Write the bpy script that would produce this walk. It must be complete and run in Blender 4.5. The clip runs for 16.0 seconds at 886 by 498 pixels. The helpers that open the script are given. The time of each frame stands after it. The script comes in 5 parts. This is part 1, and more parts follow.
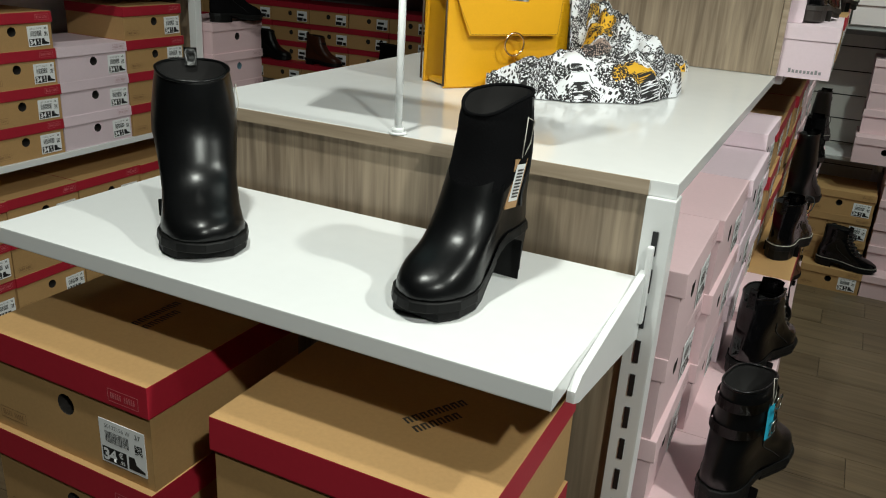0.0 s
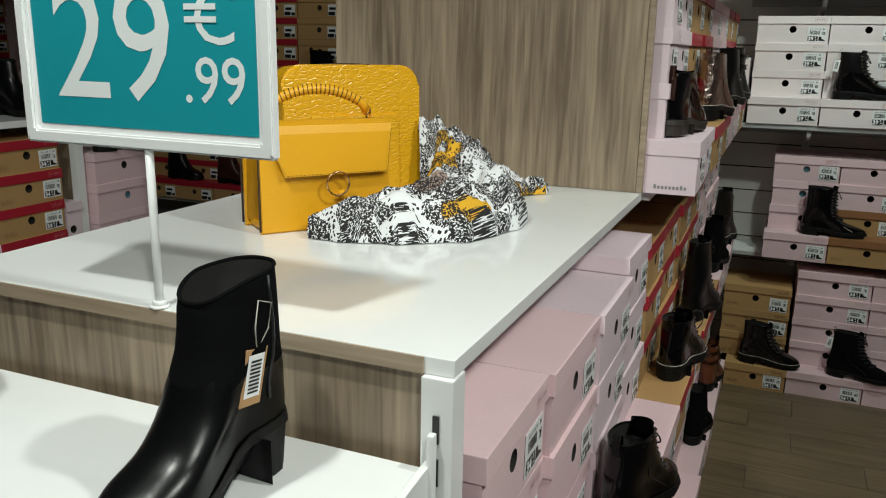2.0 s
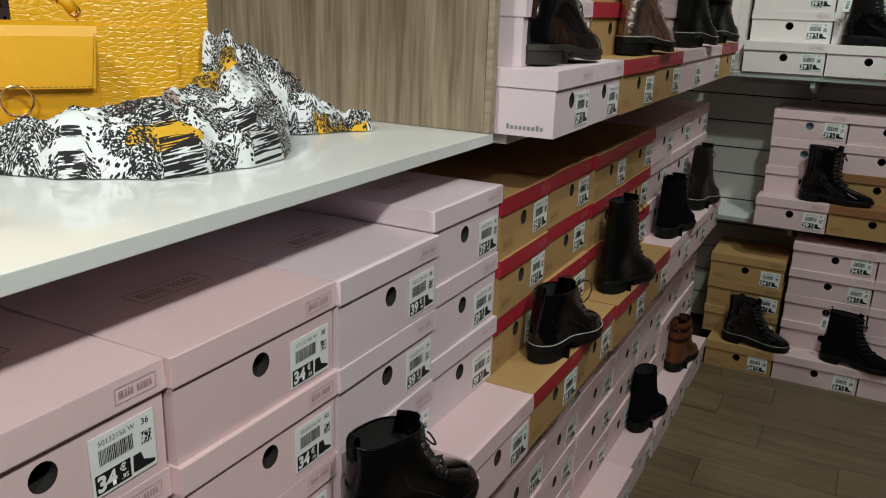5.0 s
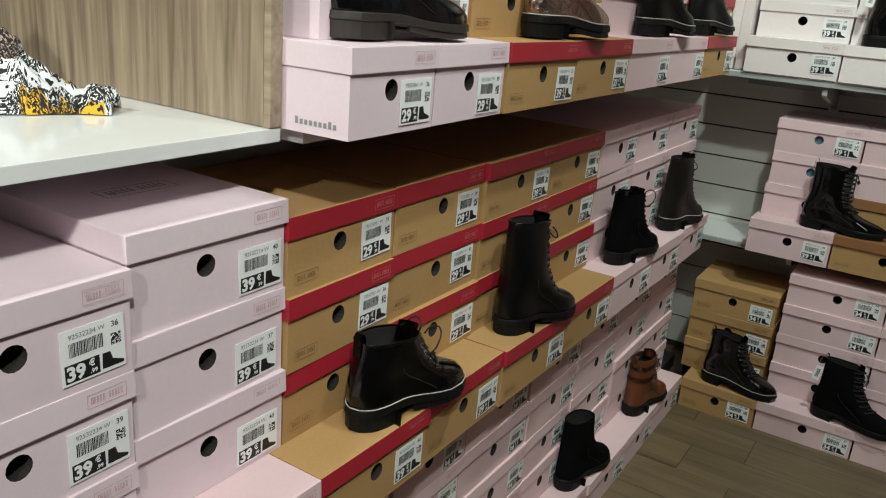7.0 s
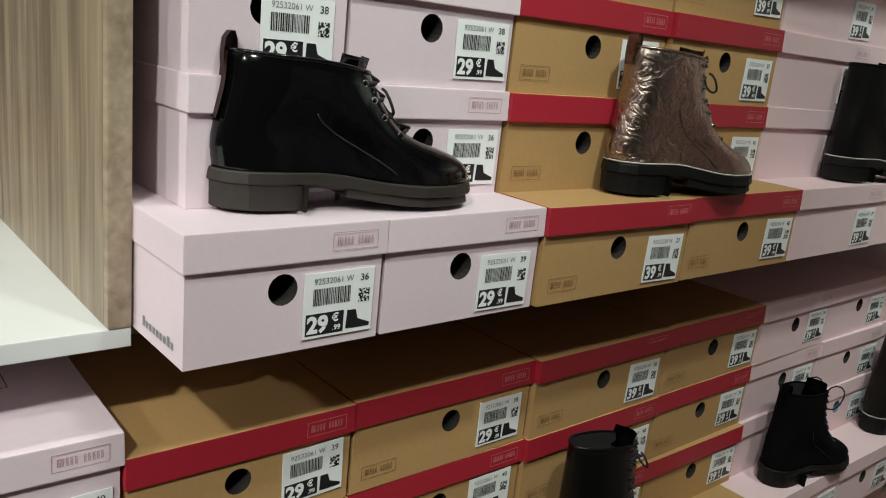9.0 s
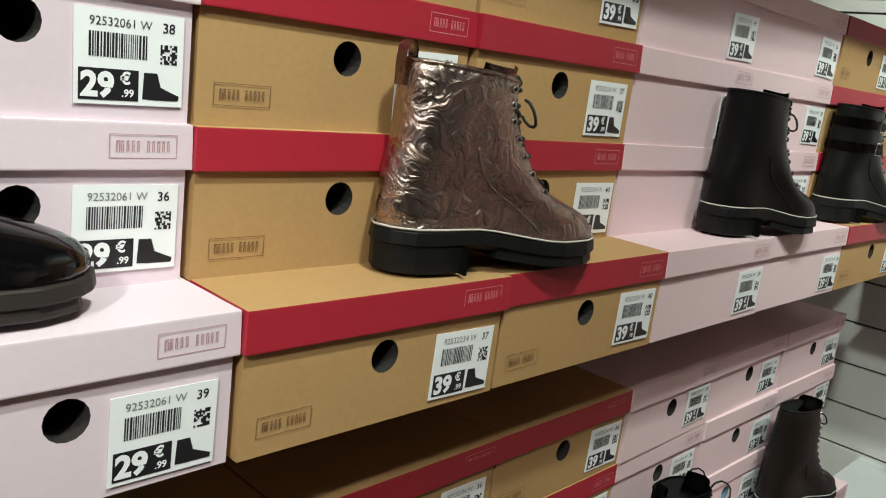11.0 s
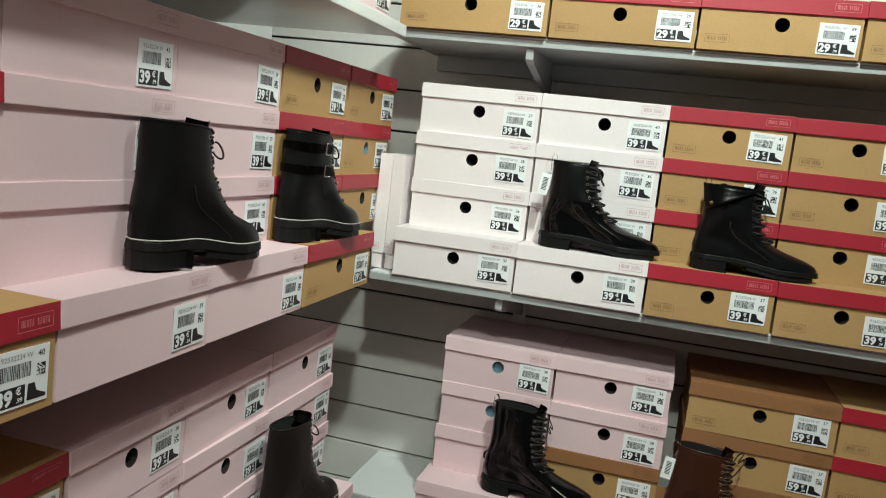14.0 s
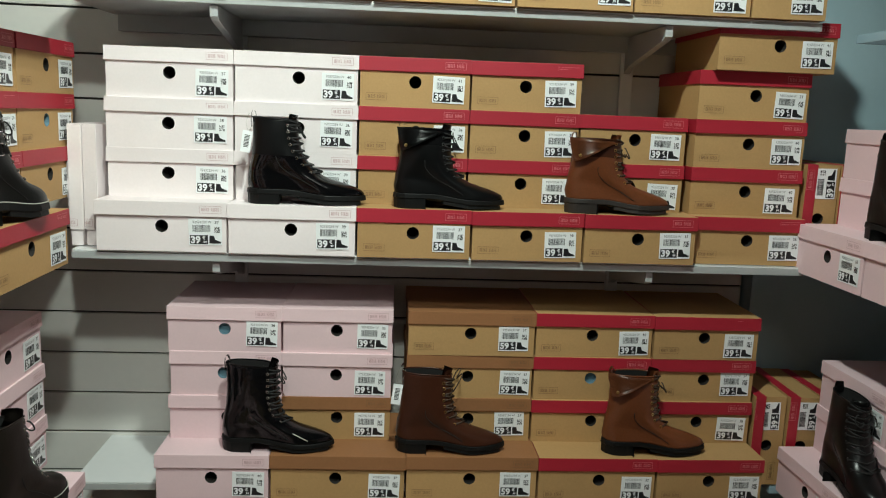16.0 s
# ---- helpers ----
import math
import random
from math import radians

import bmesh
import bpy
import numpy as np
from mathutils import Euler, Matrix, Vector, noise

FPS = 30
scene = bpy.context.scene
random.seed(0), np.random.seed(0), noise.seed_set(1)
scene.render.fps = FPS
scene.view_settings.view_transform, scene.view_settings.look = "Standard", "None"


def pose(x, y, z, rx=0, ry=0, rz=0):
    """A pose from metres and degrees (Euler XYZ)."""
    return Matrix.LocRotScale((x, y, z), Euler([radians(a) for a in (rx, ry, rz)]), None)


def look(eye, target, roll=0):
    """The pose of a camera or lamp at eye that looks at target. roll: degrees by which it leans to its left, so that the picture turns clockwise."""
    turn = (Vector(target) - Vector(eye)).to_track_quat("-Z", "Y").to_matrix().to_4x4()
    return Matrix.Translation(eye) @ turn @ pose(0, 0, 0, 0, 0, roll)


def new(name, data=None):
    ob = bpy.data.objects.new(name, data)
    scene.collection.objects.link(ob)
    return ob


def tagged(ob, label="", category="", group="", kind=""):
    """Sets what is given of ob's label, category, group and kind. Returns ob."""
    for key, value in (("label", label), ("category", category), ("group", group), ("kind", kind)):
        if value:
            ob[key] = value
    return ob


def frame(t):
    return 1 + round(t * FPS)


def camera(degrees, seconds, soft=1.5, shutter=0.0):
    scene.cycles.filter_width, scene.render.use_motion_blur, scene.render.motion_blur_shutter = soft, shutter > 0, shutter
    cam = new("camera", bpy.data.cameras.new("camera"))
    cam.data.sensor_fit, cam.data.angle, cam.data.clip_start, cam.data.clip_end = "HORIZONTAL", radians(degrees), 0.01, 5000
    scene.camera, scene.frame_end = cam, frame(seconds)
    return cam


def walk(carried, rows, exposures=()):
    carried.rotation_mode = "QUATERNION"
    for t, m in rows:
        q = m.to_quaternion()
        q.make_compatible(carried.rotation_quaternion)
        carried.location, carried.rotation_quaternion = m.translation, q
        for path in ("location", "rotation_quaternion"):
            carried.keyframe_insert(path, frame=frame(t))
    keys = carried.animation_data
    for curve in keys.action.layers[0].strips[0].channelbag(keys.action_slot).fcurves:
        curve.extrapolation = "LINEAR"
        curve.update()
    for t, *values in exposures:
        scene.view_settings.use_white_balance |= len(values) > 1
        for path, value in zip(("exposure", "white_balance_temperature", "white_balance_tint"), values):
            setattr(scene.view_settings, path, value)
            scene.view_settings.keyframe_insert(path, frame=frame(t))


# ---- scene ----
cam = camera(57.8, 16.0, soft=1.1)
PATH = [
    (0, (0.023, 0.019, 1.525), (-0.782, 1.704, 0.808), 3.5),
    (0.5, (0.049, 0.074, 1.549), (-0.691, 1.813, 0.896), 2.0),
    (1, (0.058, 0.118, 1.581), (-0.659, 1.914, 1.072), 1.6),
    (1.5, (0.09, 0.179, 1.577), (-0.648, 1.974, 1.096), 1.1),
    (2, (0.16, 0.261, 1.582), (-0.589, 2.051, 1.098), 1.1),
    (2.5, (0.226, 0.323, 1.575), (-0.537, 2.109, 1.097), 1.0),
    (3, (0.265, 0.395, 1.544), (-0.5, 2.177, 1.055), 0.6),
    (3.5, (0.278, 0.496, 1.514), (-0.487, 2.275, 1.013), 0.8),
    (5.8, (0.625, 0.907, 1.482), (-0.333, 2.552, 0.868), 2.5),
    (6, (0.644, 0.953, 1.47), (-0.328, 2.592, 0.863), 2.8),
    (6.5, (0.669, 1.134, 1.457), (-0.313, 2.763, 0.838), 4.6),
    (7, (0.661, 1.323, 1.474), (-0.328, 2.946, 0.85), 4.8),
    (7.5, (0.658, 1.454, 1.513), (-0.529, 2.958, 0.939), 3.6),
    (8, (0.677, 1.61, 1.542), (-0.743, 2.924, 1.033), 4.7),
    (8.2, (0.69, 1.677, 1.557), (-0.781, 2.933, 1.046), 5.8),
    (10.3, (0.466, 2.18, 1.566), (-0.979, 3.486, 1.114), 6.4),
    (10.5, (0.466, 2.218, 1.567), (-0.953, 3.554, 1.12), 6.5),
    (11, (0.479, 2.289, 1.577), (-0.878, 3.694, 1.146), 7.1),
    (11.5, (0.498, 2.34, 1.59), (-0.8, 3.81, 1.201), 7.1),
    (12, (0.523, 2.385, 1.603), (-0.644, 3.971, 1.255), 7.0),
    (12.5, (0.56, 2.428, 1.611), (-0.401, 4.153, 1.291), 6.9),
    (13, (0.584, 2.446, 1.613), (-0.217, 4.254, 1.314), 6.7),
    (13.5, (0.613, 2.454, 1.616), (-0.052, 4.319, 1.332), 6.8),
    (14, (0.635, 2.453, 1.618), (0.119, 4.366, 1.351), 6.5),
    (14.5, (0.664, 2.459, 1.61), (0.319, 4.411, 1.345), 5.0),
    (15, (0.676, 2.444, 1.598), (0.518, 4.416, 1.307), 3.2),
    (15.5, (0.683, 2.424, 1.591), (0.682, 4.4, 1.286), 2.3),
    (16, (0.694, 2.404, 1.631), (0.832, 4.371, 1.293), 2.2),
]
walk(cam, [(t, look(eye, target, roll)) for t, eye, target, roll in PATH],
     [(0.0, -0.75), (1.5, -0.9), (3.5, -0.92), (6.0, -0.75), (7.0, -0.28), (7.5, -0.28), (8.0, -0.55), (10.5, 0.0), (12.5, 0.2), (14.0, 0.0), (16.0, 0.0)])

# ---------- light ----------
world = bpy.data.worlds.new("world")
scene.world = world
world.use_nodes = True
world.node_tree.nodes["Background"].inputs[0].default_value = (0.9, 0.95, 1.0, 1)
world.node_tree.nodes["Background"].inputs[1].default_value = 0.12
scene.view_settings.exposure = 0.0


def ceiling_lamp(x, y, z, power, size, target, cone=100, tint=(0.945, 1.0, 0.915)):
    data = bpy.data.lights.new("spot_lamp", "SPOT")
    data.energy, data.color, data.shadow_soft_size = power, tint, size
    data.spot_size, data.spot_blend = radians(cone), 0.8
    ob = new("spot_lamp", data)
    ob.matrix_world = look((x, y, z), target)
    return ob


# unseen area light, added as weak overall fill beside the spots
def ceiling_panel(x, y, sx, sy, power, tint=(0.97, 1.0, 0.93)):
    data = bpy.data.lights.new("fill_lamp", "AREA")
    data.shape, data.size, data.size_y, data.energy, data.color = "RECTANGLE", sx, sy, power, tint
    ob = new("fill_lamp", data)
    ob.matrix_world = pose(x, y, 2.86)
    return ob


ceiling_lamp(-0.52, 0.38, 2.85, 150, 0.05, (-0.5, 1.2, 1.1), 85)
ceiling_lamp(1.05, -0.55, 2.85, 190, 0.05, (-0.5, 0.8, 1.0), 75)
ceiling_lamp(1.15, 0.95, 2.85, 165, 0.05, (-0.4, 1.5, 1.0), 85)
ceiling_lamp(0.66, 2.5, 2.85, 92, 0.05, (-0.05, 3.2, 1.65), tint=(0.885, 1.0, 0.905))
ceiling_lamp(0.80, 3.35, 2.85, 118, 0.05, (0.8, 4.5, 1.4), 110, tint=(0.865, 1.0, 0.905))
ceiling_lamp(-1.4, 1.0, 2.85, 100, 0.05, (-2.2, 1.8, 1.0))
ceiling_lamp(-2.4, 3.2, 2.85, 26, 0.05, (-3.0, 4.6, 1.0))
ceiling_panel(1.0, 1.6, 0.5, 1.6, 7)

# ---------- materials ----------


def material(name, colour, rough=0.5, metal=0.0, grain=0.0, scale=60.0, bump=0.0, stretch=(1, 1, 1), stains=0.0, coat=0.0, spec=0.5, per_object=0.0):
    """A surface with fine grain, broad stains and relief, in object coordinates."""
    m = bpy.data.materials.new(name)
    m.use_nodes = True
    nt = m.node_tree
    p = nt.nodes["Principled BSDF"]
    p.inputs["Base Color"].default_value = (*colour, 1)
    p.inputs["Roughness"].default_value = rough
    p.inputs["Metallic"].default_value = metal
    p.inputs["Coat Weight"].default_value = coat
    p.inputs["Coat Roughness"].default_value = 0.05
    p.inputs["Specular IOR Level"].default_value = spec
    tex = nt.nodes.new("ShaderNodeTexCoord")
    mp = nt.nodes.new("ShaderNodeMapping")
    mp.inputs["Scale"].default_value = stretch
    info = nt.nodes.new("ShaderNodeObjectInfo")
    shift = nt.nodes.new("ShaderNodeVectorMath")
    shift.operation = "SCALE"
    shift.inputs[0].default_value = (7.1, 3.7, 5.3)
    nt.links.new(info.outputs["Random"], shift.inputs["Scale"])
    nt.links.new(tex.outputs["Object"], mp.inputs["Vector"])
    nt.links.new(shift.outputs[0], mp.inputs["Location"])
    fine = nt.nodes.new("ShaderNodeTexNoise")
    fine.inputs["Scale"].default_value, fine.inputs["Detail"].default_value = scale, 6
    nt.links.new(mp.outputs[0], fine.inputs["Vector"])
    broad = nt.nodes.new("ShaderNodeTexNoise")
    broad.inputs["Scale"].default_value, broad.inputs["Detail"].default_value = 5, 4
    nt.links.new(mp.outputs[0], broad.inputs["Vector"])
    if grain or stains or per_object:
        add = nt.nodes.new("ShaderNodeMath")
        add.operation = "MULTIPLY_ADD"
        nt.links.new(fine.outputs["Fac"], add.inputs[0])
        add.inputs[1].default_value, add.inputs[2].default_value = 2 * grain, 1 - grain
        add2 = nt.nodes.new("ShaderNodeMath")
        add2.operation = "MULTIPLY_ADD"
        nt.links.new(broad.outputs["Fac"], add2.inputs[0])
        add2.inputs[1].default_value, add2.inputs[2].default_value = 2 * stains, 1 - stains
        mul = nt.nodes.new("ShaderNodeMath")
        mul.operation = "MULTIPLY"
        nt.links.new(add.outputs[0], mul.inputs[0])
        nt.links.new(add2.outputs[0], mul.inputs[1])
        add3 = nt.nodes.new("ShaderNodeMath")
        add3.operation = "MULTIPLY_ADD"
        nt.links.new(info.outputs["Random"], add3.inputs[0])
        add3.inputs[1].default_value, add3.inputs[2].default_value = 2 * per_object, 1 - per_object
        mul2 = nt.nodes.new("ShaderNodeMath")
        mul2.operation = "MULTIPLY"
        nt.links.new(mul.outputs[0], mul2.inputs[0])
        nt.links.new(add3.outputs[0], mul2.inputs[1])
        vm = nt.nodes.new("ShaderNodeVectorMath")
        vm.operation = "SCALE"
        vm.inputs[0].default_value = colour
        nt.links.new(mul2.outputs[0], vm.inputs["Scale"])
        nt.links.new(vm.outputs[0], p.inputs["Base Color"])
    if bump:
        b = nt.nodes.new("ShaderNodeBump")
        b.inputs["Strength"].default_value, b.inputs["Distance"].default_value = bump, 0.002
        nt.links.new(fine.outputs["Fac"], b.inputs["Height"])
        nt.links.new(b.outputs[0], p.inputs["Normal"])
    return m


def wood_material(name, light, dark, axis, scale=1.0, rough=0.45, per_object=0.0):
    """Wood with long fibres along one axis and wandering figure."""
    m = bpy.data.materials.new(name)
    m.use_nodes = True
    nt = m.node_tree
    p = nt.nodes["Principled BSDF"]
    p.inputs["Roughness"].default_value = rough
    tex = nt.nodes.new("ShaderNodeTexCoord")
    info = nt.nodes.new("ShaderNodeObjectInfo")
    shift = nt.nodes.new("ShaderNodeVectorMath")
    shift.operation = "SCALE"
    shift.inputs[0].default_value = (9.1, 4.7, 6.3)
    nt.links.new(info.outputs["Random"], shift.inputs["Scale"])
    stretch = [1.0, 1.0, 1.0]
    stretch[axis] = 0.05
    outs = []
    for k, detail, warp in ((14, 5, 1.2), (90, 8, 0.4), (2.5, 3, 0.6)):
        mp = nt.nodes.new("ShaderNodeMapping")
        s = list(stretch)
        if k == 2.5:
            s[axis] = 0.35
        mp.inputs["Scale"].default_value = s
        nt.links.new(tex.outputs["Object"], mp.inputs["Vector"])
        nt.links.new(shift.outputs[0], mp.inputs["Location"])
        n = nt.nodes.new("ShaderNodeTexNoise")
        n.inputs["Scale"].default_value, n.inputs["Detail"].default_value = k * scale, detail
        n.inputs["Distortion"].default_value = warp
        nt.links.new(mp.outputs[0], n.inputs["Vector"])
        outs.append(n.outputs["Fac"])
    a = nt.nodes.new("ShaderNodeMath")
    a.operation = "ADD"
    nt.links.new(outs[0], a.inputs[0])
    nt.links.new(outs[1], a.inputs[1])
    b = nt.nodes.new("ShaderNodeMath")
    b.operation = "ADD"
    nt.links.new(a.outputs[0], b.inputs[0])
    nt.links.new(outs[2], b.inputs[1])
    c = nt.nodes.new("ShaderNodeMath")
    c.operation = "MULTIPLY_ADD"
    nt.links.new(info.outputs["Random"], c.inputs[0])
    c.inputs[1].default_value = per_object
    nt.links.new(b.outputs[0], c.inputs[2])
    ramp = nt.nodes.new("ShaderNodeMapRange")
    ramp.inputs["From Min"].default_value, ramp.inputs["From Max"].default_value = 1.22, 1.78
    nt.links.new(c.outputs[0], ramp.inputs["Value"])
    mix = nt.nodes.new("ShaderNodeMix")
    mix.data_type = "RGBA"
    mix.inputs[6].default_value, mix.inputs[7].default_value = (*dark, 1), (*light, 1)
    nt.links.new(ramp.outputs[0], mix.inputs[0])
    nt.links.new(mix.outputs[2], p.inputs["Base Color"])
    bump = nt.nodes.new("ShaderNodeBump")
    bump.inputs["Strength"].default_value, bump.inputs["Distance"].default_value = 0.25, 0.001
    nt.links.new(outs[1], bump.inputs["Height"])
    nt.links.new(bump.outputs[0], p.inputs["Normal"])
    return m


KRAFT = material("kraft_card", (0.46, 0.272, 0.110), 0.75, grain=0.10, scale=180, bump=0.08, stains=0.10, per_object=0.06)
KRAFT_DARK = material("brown_lid_card", (0.29, 0.125, 0.048), 0.7, grain=0.1, scale=150, bump=0.08, stains=0.1, per_object=0.05)
RED = material("red_printed_card", (0.39, 0.015, 0.032), 0.5, grain=0.08, scale=150, stains=0.08, per_object=0.05)
PINK = material("pink_card", (0.80, 0.585, 0.615), 0.55, grain=0.04, scale=160, bump=0.04, stains=0.06, per_object=0.05)
LILAC = material("lilac_card", (0.76, 0.62, 0.68), 0.55, grain=0.04, scale=160, bump=0.04, stains=0.06, per_object=0.04)
PALE = material("pale_pink_card", (0.86, 0.775, 0.78), 0.5, grain=0.04, scale=160, bump=0.04, stains=0.05, per_object=0.04)
# near-black card: the shade inside the punched holes is put into its colour
HOLE_SHADE = material("hole_shade", (0.018, 0.014, 0.012), 0.9, grain=0.1)
TISSUE = material("blue_tissue", (0.11, 0.20, 0.25), 0.8, grain=0.2, scale=200, bump=0.3)
STICKER = material("label_paper", (0.88, 0.89, 0.90), 0.4, grain=0.03)
INK = material("black_ink", (0.012, 0.012, 0.014), 0.4)
GREY_INK = material("grey_ink", (0.25, 0.25, 0.26), 0.5)
ROSE_INK = material("rose_ink", (0.50, 0.29, 0.31), 0.6)
BROWN_INK = material("brown_ink", (0.20, 0.10, 0.045), 0.6)
PALE_INK = material("pale_red_ink", (0.72, 0.24, 0.26), 0.6)
WHITE_LAM = material("white_laminate", (0.80, 0.81, 0.81), 0.12, grain=0.02, scale=40, stains=0.03)
WHITE_METAL = material("white_painted_metal", (0.80, 0.81, 0.81), 0.35, grain=0.02, stains=0.04)
WHITE_WALL = material("grey_wall_paint", (0.30, 0.30, 0.30), 0.8, grain=0.03, scale=120, bump=0.1, stains=0.05)
SLAT = material("slatwall_panel", (0.74, 0.72, 0.68), 0.5, grain=0.03, stains=0.06)
BLUE_WALL = material("pale_blue_wall", (0.42, 0.58, 0.64), 0.6, grain=0.03, stains=0.06)
GROOVE = material("slatwall_groove", (0.03, 0.03, 0.03), 0.7, grain=0.1)
BLACK_VOID = material("black_plinth", (0.02, 0.02, 0.02), 0.6, grain=0.2)
WOOD = wood_material("grey_oak_laminate", (0.40, 0.312, 0.218), (0.155, 0.113, 0.077), 2)
CEILING = material("dark_ceiling_paint", (0.10, 0.10, 0.10), 0.9, grain=0.05, stains=0.1)
WOOD_EDGE = wood_material("oak_edge_band", (0.42, 0.33, 0.24), (0.24, 0.18, 0.12), 0)
FLOOR_WOOD = wood_material("brown_vinyl_plank", (0.175, 0.127, 0.074), (0.088, 0.061, 0.034), 0, rough=0.4, per_object=0.12)
LEATHER = material("black_smooth_leather", (0.003, 0.0032, 0.0035), 0.29, grain=0.2, scale=140, bump=0.08, stains=0.2, spec=0.32)
MATTE = material("black_grained_leather", (0.0045, 0.0045, 0.0045), 0.4, grain=0.2, scale=350, bump=0.15, stains=0.2, spec=0.16)
PATENT = material("black_patent", (0.0025, 0.0025, 0.003), 0.11, grain=0.1, scale=48, bump=0.30, spec=0.5)
SUEDE = material("black_suede", (0.004, 0.004, 0.0045), 0.95, grain=0.3, scale=400, bump=0.3, spec=0.05)
TAN = material("tan_leather", (0.135, 0.039, 0.013), 0.36, grain=0.2, scale=200, bump=0.15, stains=0.3)
CHESTNUT = material("chestnut_leather", (0.046, 0.014, 0.007), 0.3, grain=0.2, scale=200, bump=0.15, stains=0.35, spec=0.3)
GREYBROWN = material("dark_greybrown_leather", (0.011, 0.0085, 0.0068), 0.42, grain=0.2, scale=200, bump=0.15, stains=0.25, spec=0.18)
RUBBER = material("black_rubber", (0.007, 0.007, 0.007), 0.5, grain=0.1, scale=200, bump=0.1, spec=0.18)
STACKED = material("dark_stacked_heel", (0.022, 0.016, 0.013), 0.6, grain=0.25, scale=90, stretch=(1, 1, 12), bump=0.2)
THREAD = material("pale_thread", (0.50, 0.47, 0.42), 0.8)
LACE = material("black_lace", (0.012, 0.012, 0.012), 0.75, grain=0.2, scale=500, bump=0.4)
BROWN_LACE = material("brown_lace", (0.055, 0.032, 0.020), 0.75, grain=0.2, scale=500, bump=0.4)
LINING = material("dark_lining", (0.008, 0.007, 0.007), 0.95, grain=0.2)
STEEL = material("bright_steel", (0.62, 0.60, 0.57), 0.22, metal=1.0)
GOLD = material("pale_gold_metal", (0.80, 0.52, 0.26), 0.2, metal=1.0)
BRASS = material("brass_stud", (0.60, 0.40, 0.16), 0.3, metal=1.0)
YELLOW = material("yellow_leather", (0.72, 0.352, 0.009), 0.42, grain=0.05, scale=300, bump=0.12, stains=0.05)
YELLOW_EDGE = material("dark_bag_edge", (0.05, 0.025, 0.01), 0.6)
TEAL = material("teal_print", (0.012, 0.30, 0.36), 0.3, grain=0.03, stains=0.03)
SIGN_WHITE = material("white_sign_plastic", (0.82, 0.83, 0.84), 0.3, grain=0.02)
PRINT_WHITE = material("white_print", (0.80, 0.84, 0.85), 0.4)
TAG_CARD = material("kraft_tag", (0.45, 0.26, 0.12), 0.8, grain=0.1, scale=200)
CYAN_TAG = material("cyan_tag", (0.02, 0.42, 0.62), 0.4)
LEAF = material("green_leaf", (0.025, 0.11, 0.03), 0.4, grain=0.3, scale=30, stains=0.3)
GLASS_SHELF = material("frosted_blue_shelf", (0.35, 0.50, 0.58), 0.25, grain=0.02)

# bronze crinkled foil leather
BRONZE = material("bronze_crinkled_leather", (0.42, 0.32, 0.28), 0.25, metal=1.0, grain=0.25, scale=45, stains=0.35)
nt = BRONZE.node_tree
crk = nt.nodes.new("ShaderNodeTexNoise")
crk.inputs["Scale"].default_value, crk.inputs["Detail"].default_value, crk.inputs["Distortion"].default_value = 48, 5, 1.4
crinkle = nt.nodes.new("ShaderNodeBump")
crinkle.inputs["Strength"].default_value, crinkle.inputs["Distance"].default_value = 1.0, 0.0046
nt.links.new(nt.nodes["Texture Coordinate"].outputs["Object"], crk.inputs["Vector"])
nt.links.new(crk.outputs["Fac"], crinkle.inputs["Height"])
nt.links.new(crinkle.outputs[0], nt.nodes["Principled BSDF"].inputs["Normal"])

# crocodile embossed leather: warped cells, larger across than high
CROC = material("yellow_crocodile_leather", (0.72, 0.37, 0.010), 0.3, grain=0.06, scale=200, stains=0.06)
nt = CROC.node_tree
mp = nt.nodes.new("ShaderNodeMapping")
mp.inputs["Scale"].default_value = (62, 62, 118)
cell = nt.nodes.new("ShaderNodeTexVoronoi")
cell.feature = "DISTANCE_TO_EDGE"
cell.inputs["Scale"].default_value = 1.0
cell.inputs["Randomness"].default_value = 0.75
rng = nt.nodes.new("ShaderNodeMapRange")
rng.inputs["From Max"].default_value = 0.22
bmp = nt.nodes.new("ShaderNodeBump")
bmp.inputs["Strength"].default_value, bmp.inputs["Distance"].default_value = 0.5, 0.0014
nt.links.new(nt.nodes["Texture Coordinate"].outputs["Object"], mp.inputs["Vector"])
nt.links.new(mp.outputs[0], cell.inputs["Vector"])
nt.links.new(cell.outputs["Distance"], rng.inputs["Value"])
nt.links.new(rng.outputs[0], bmp.inputs["Height"])
nt.links.new(bmp.outputs[0], nt.nodes["Principled BSDF"].inputs["Normal"])


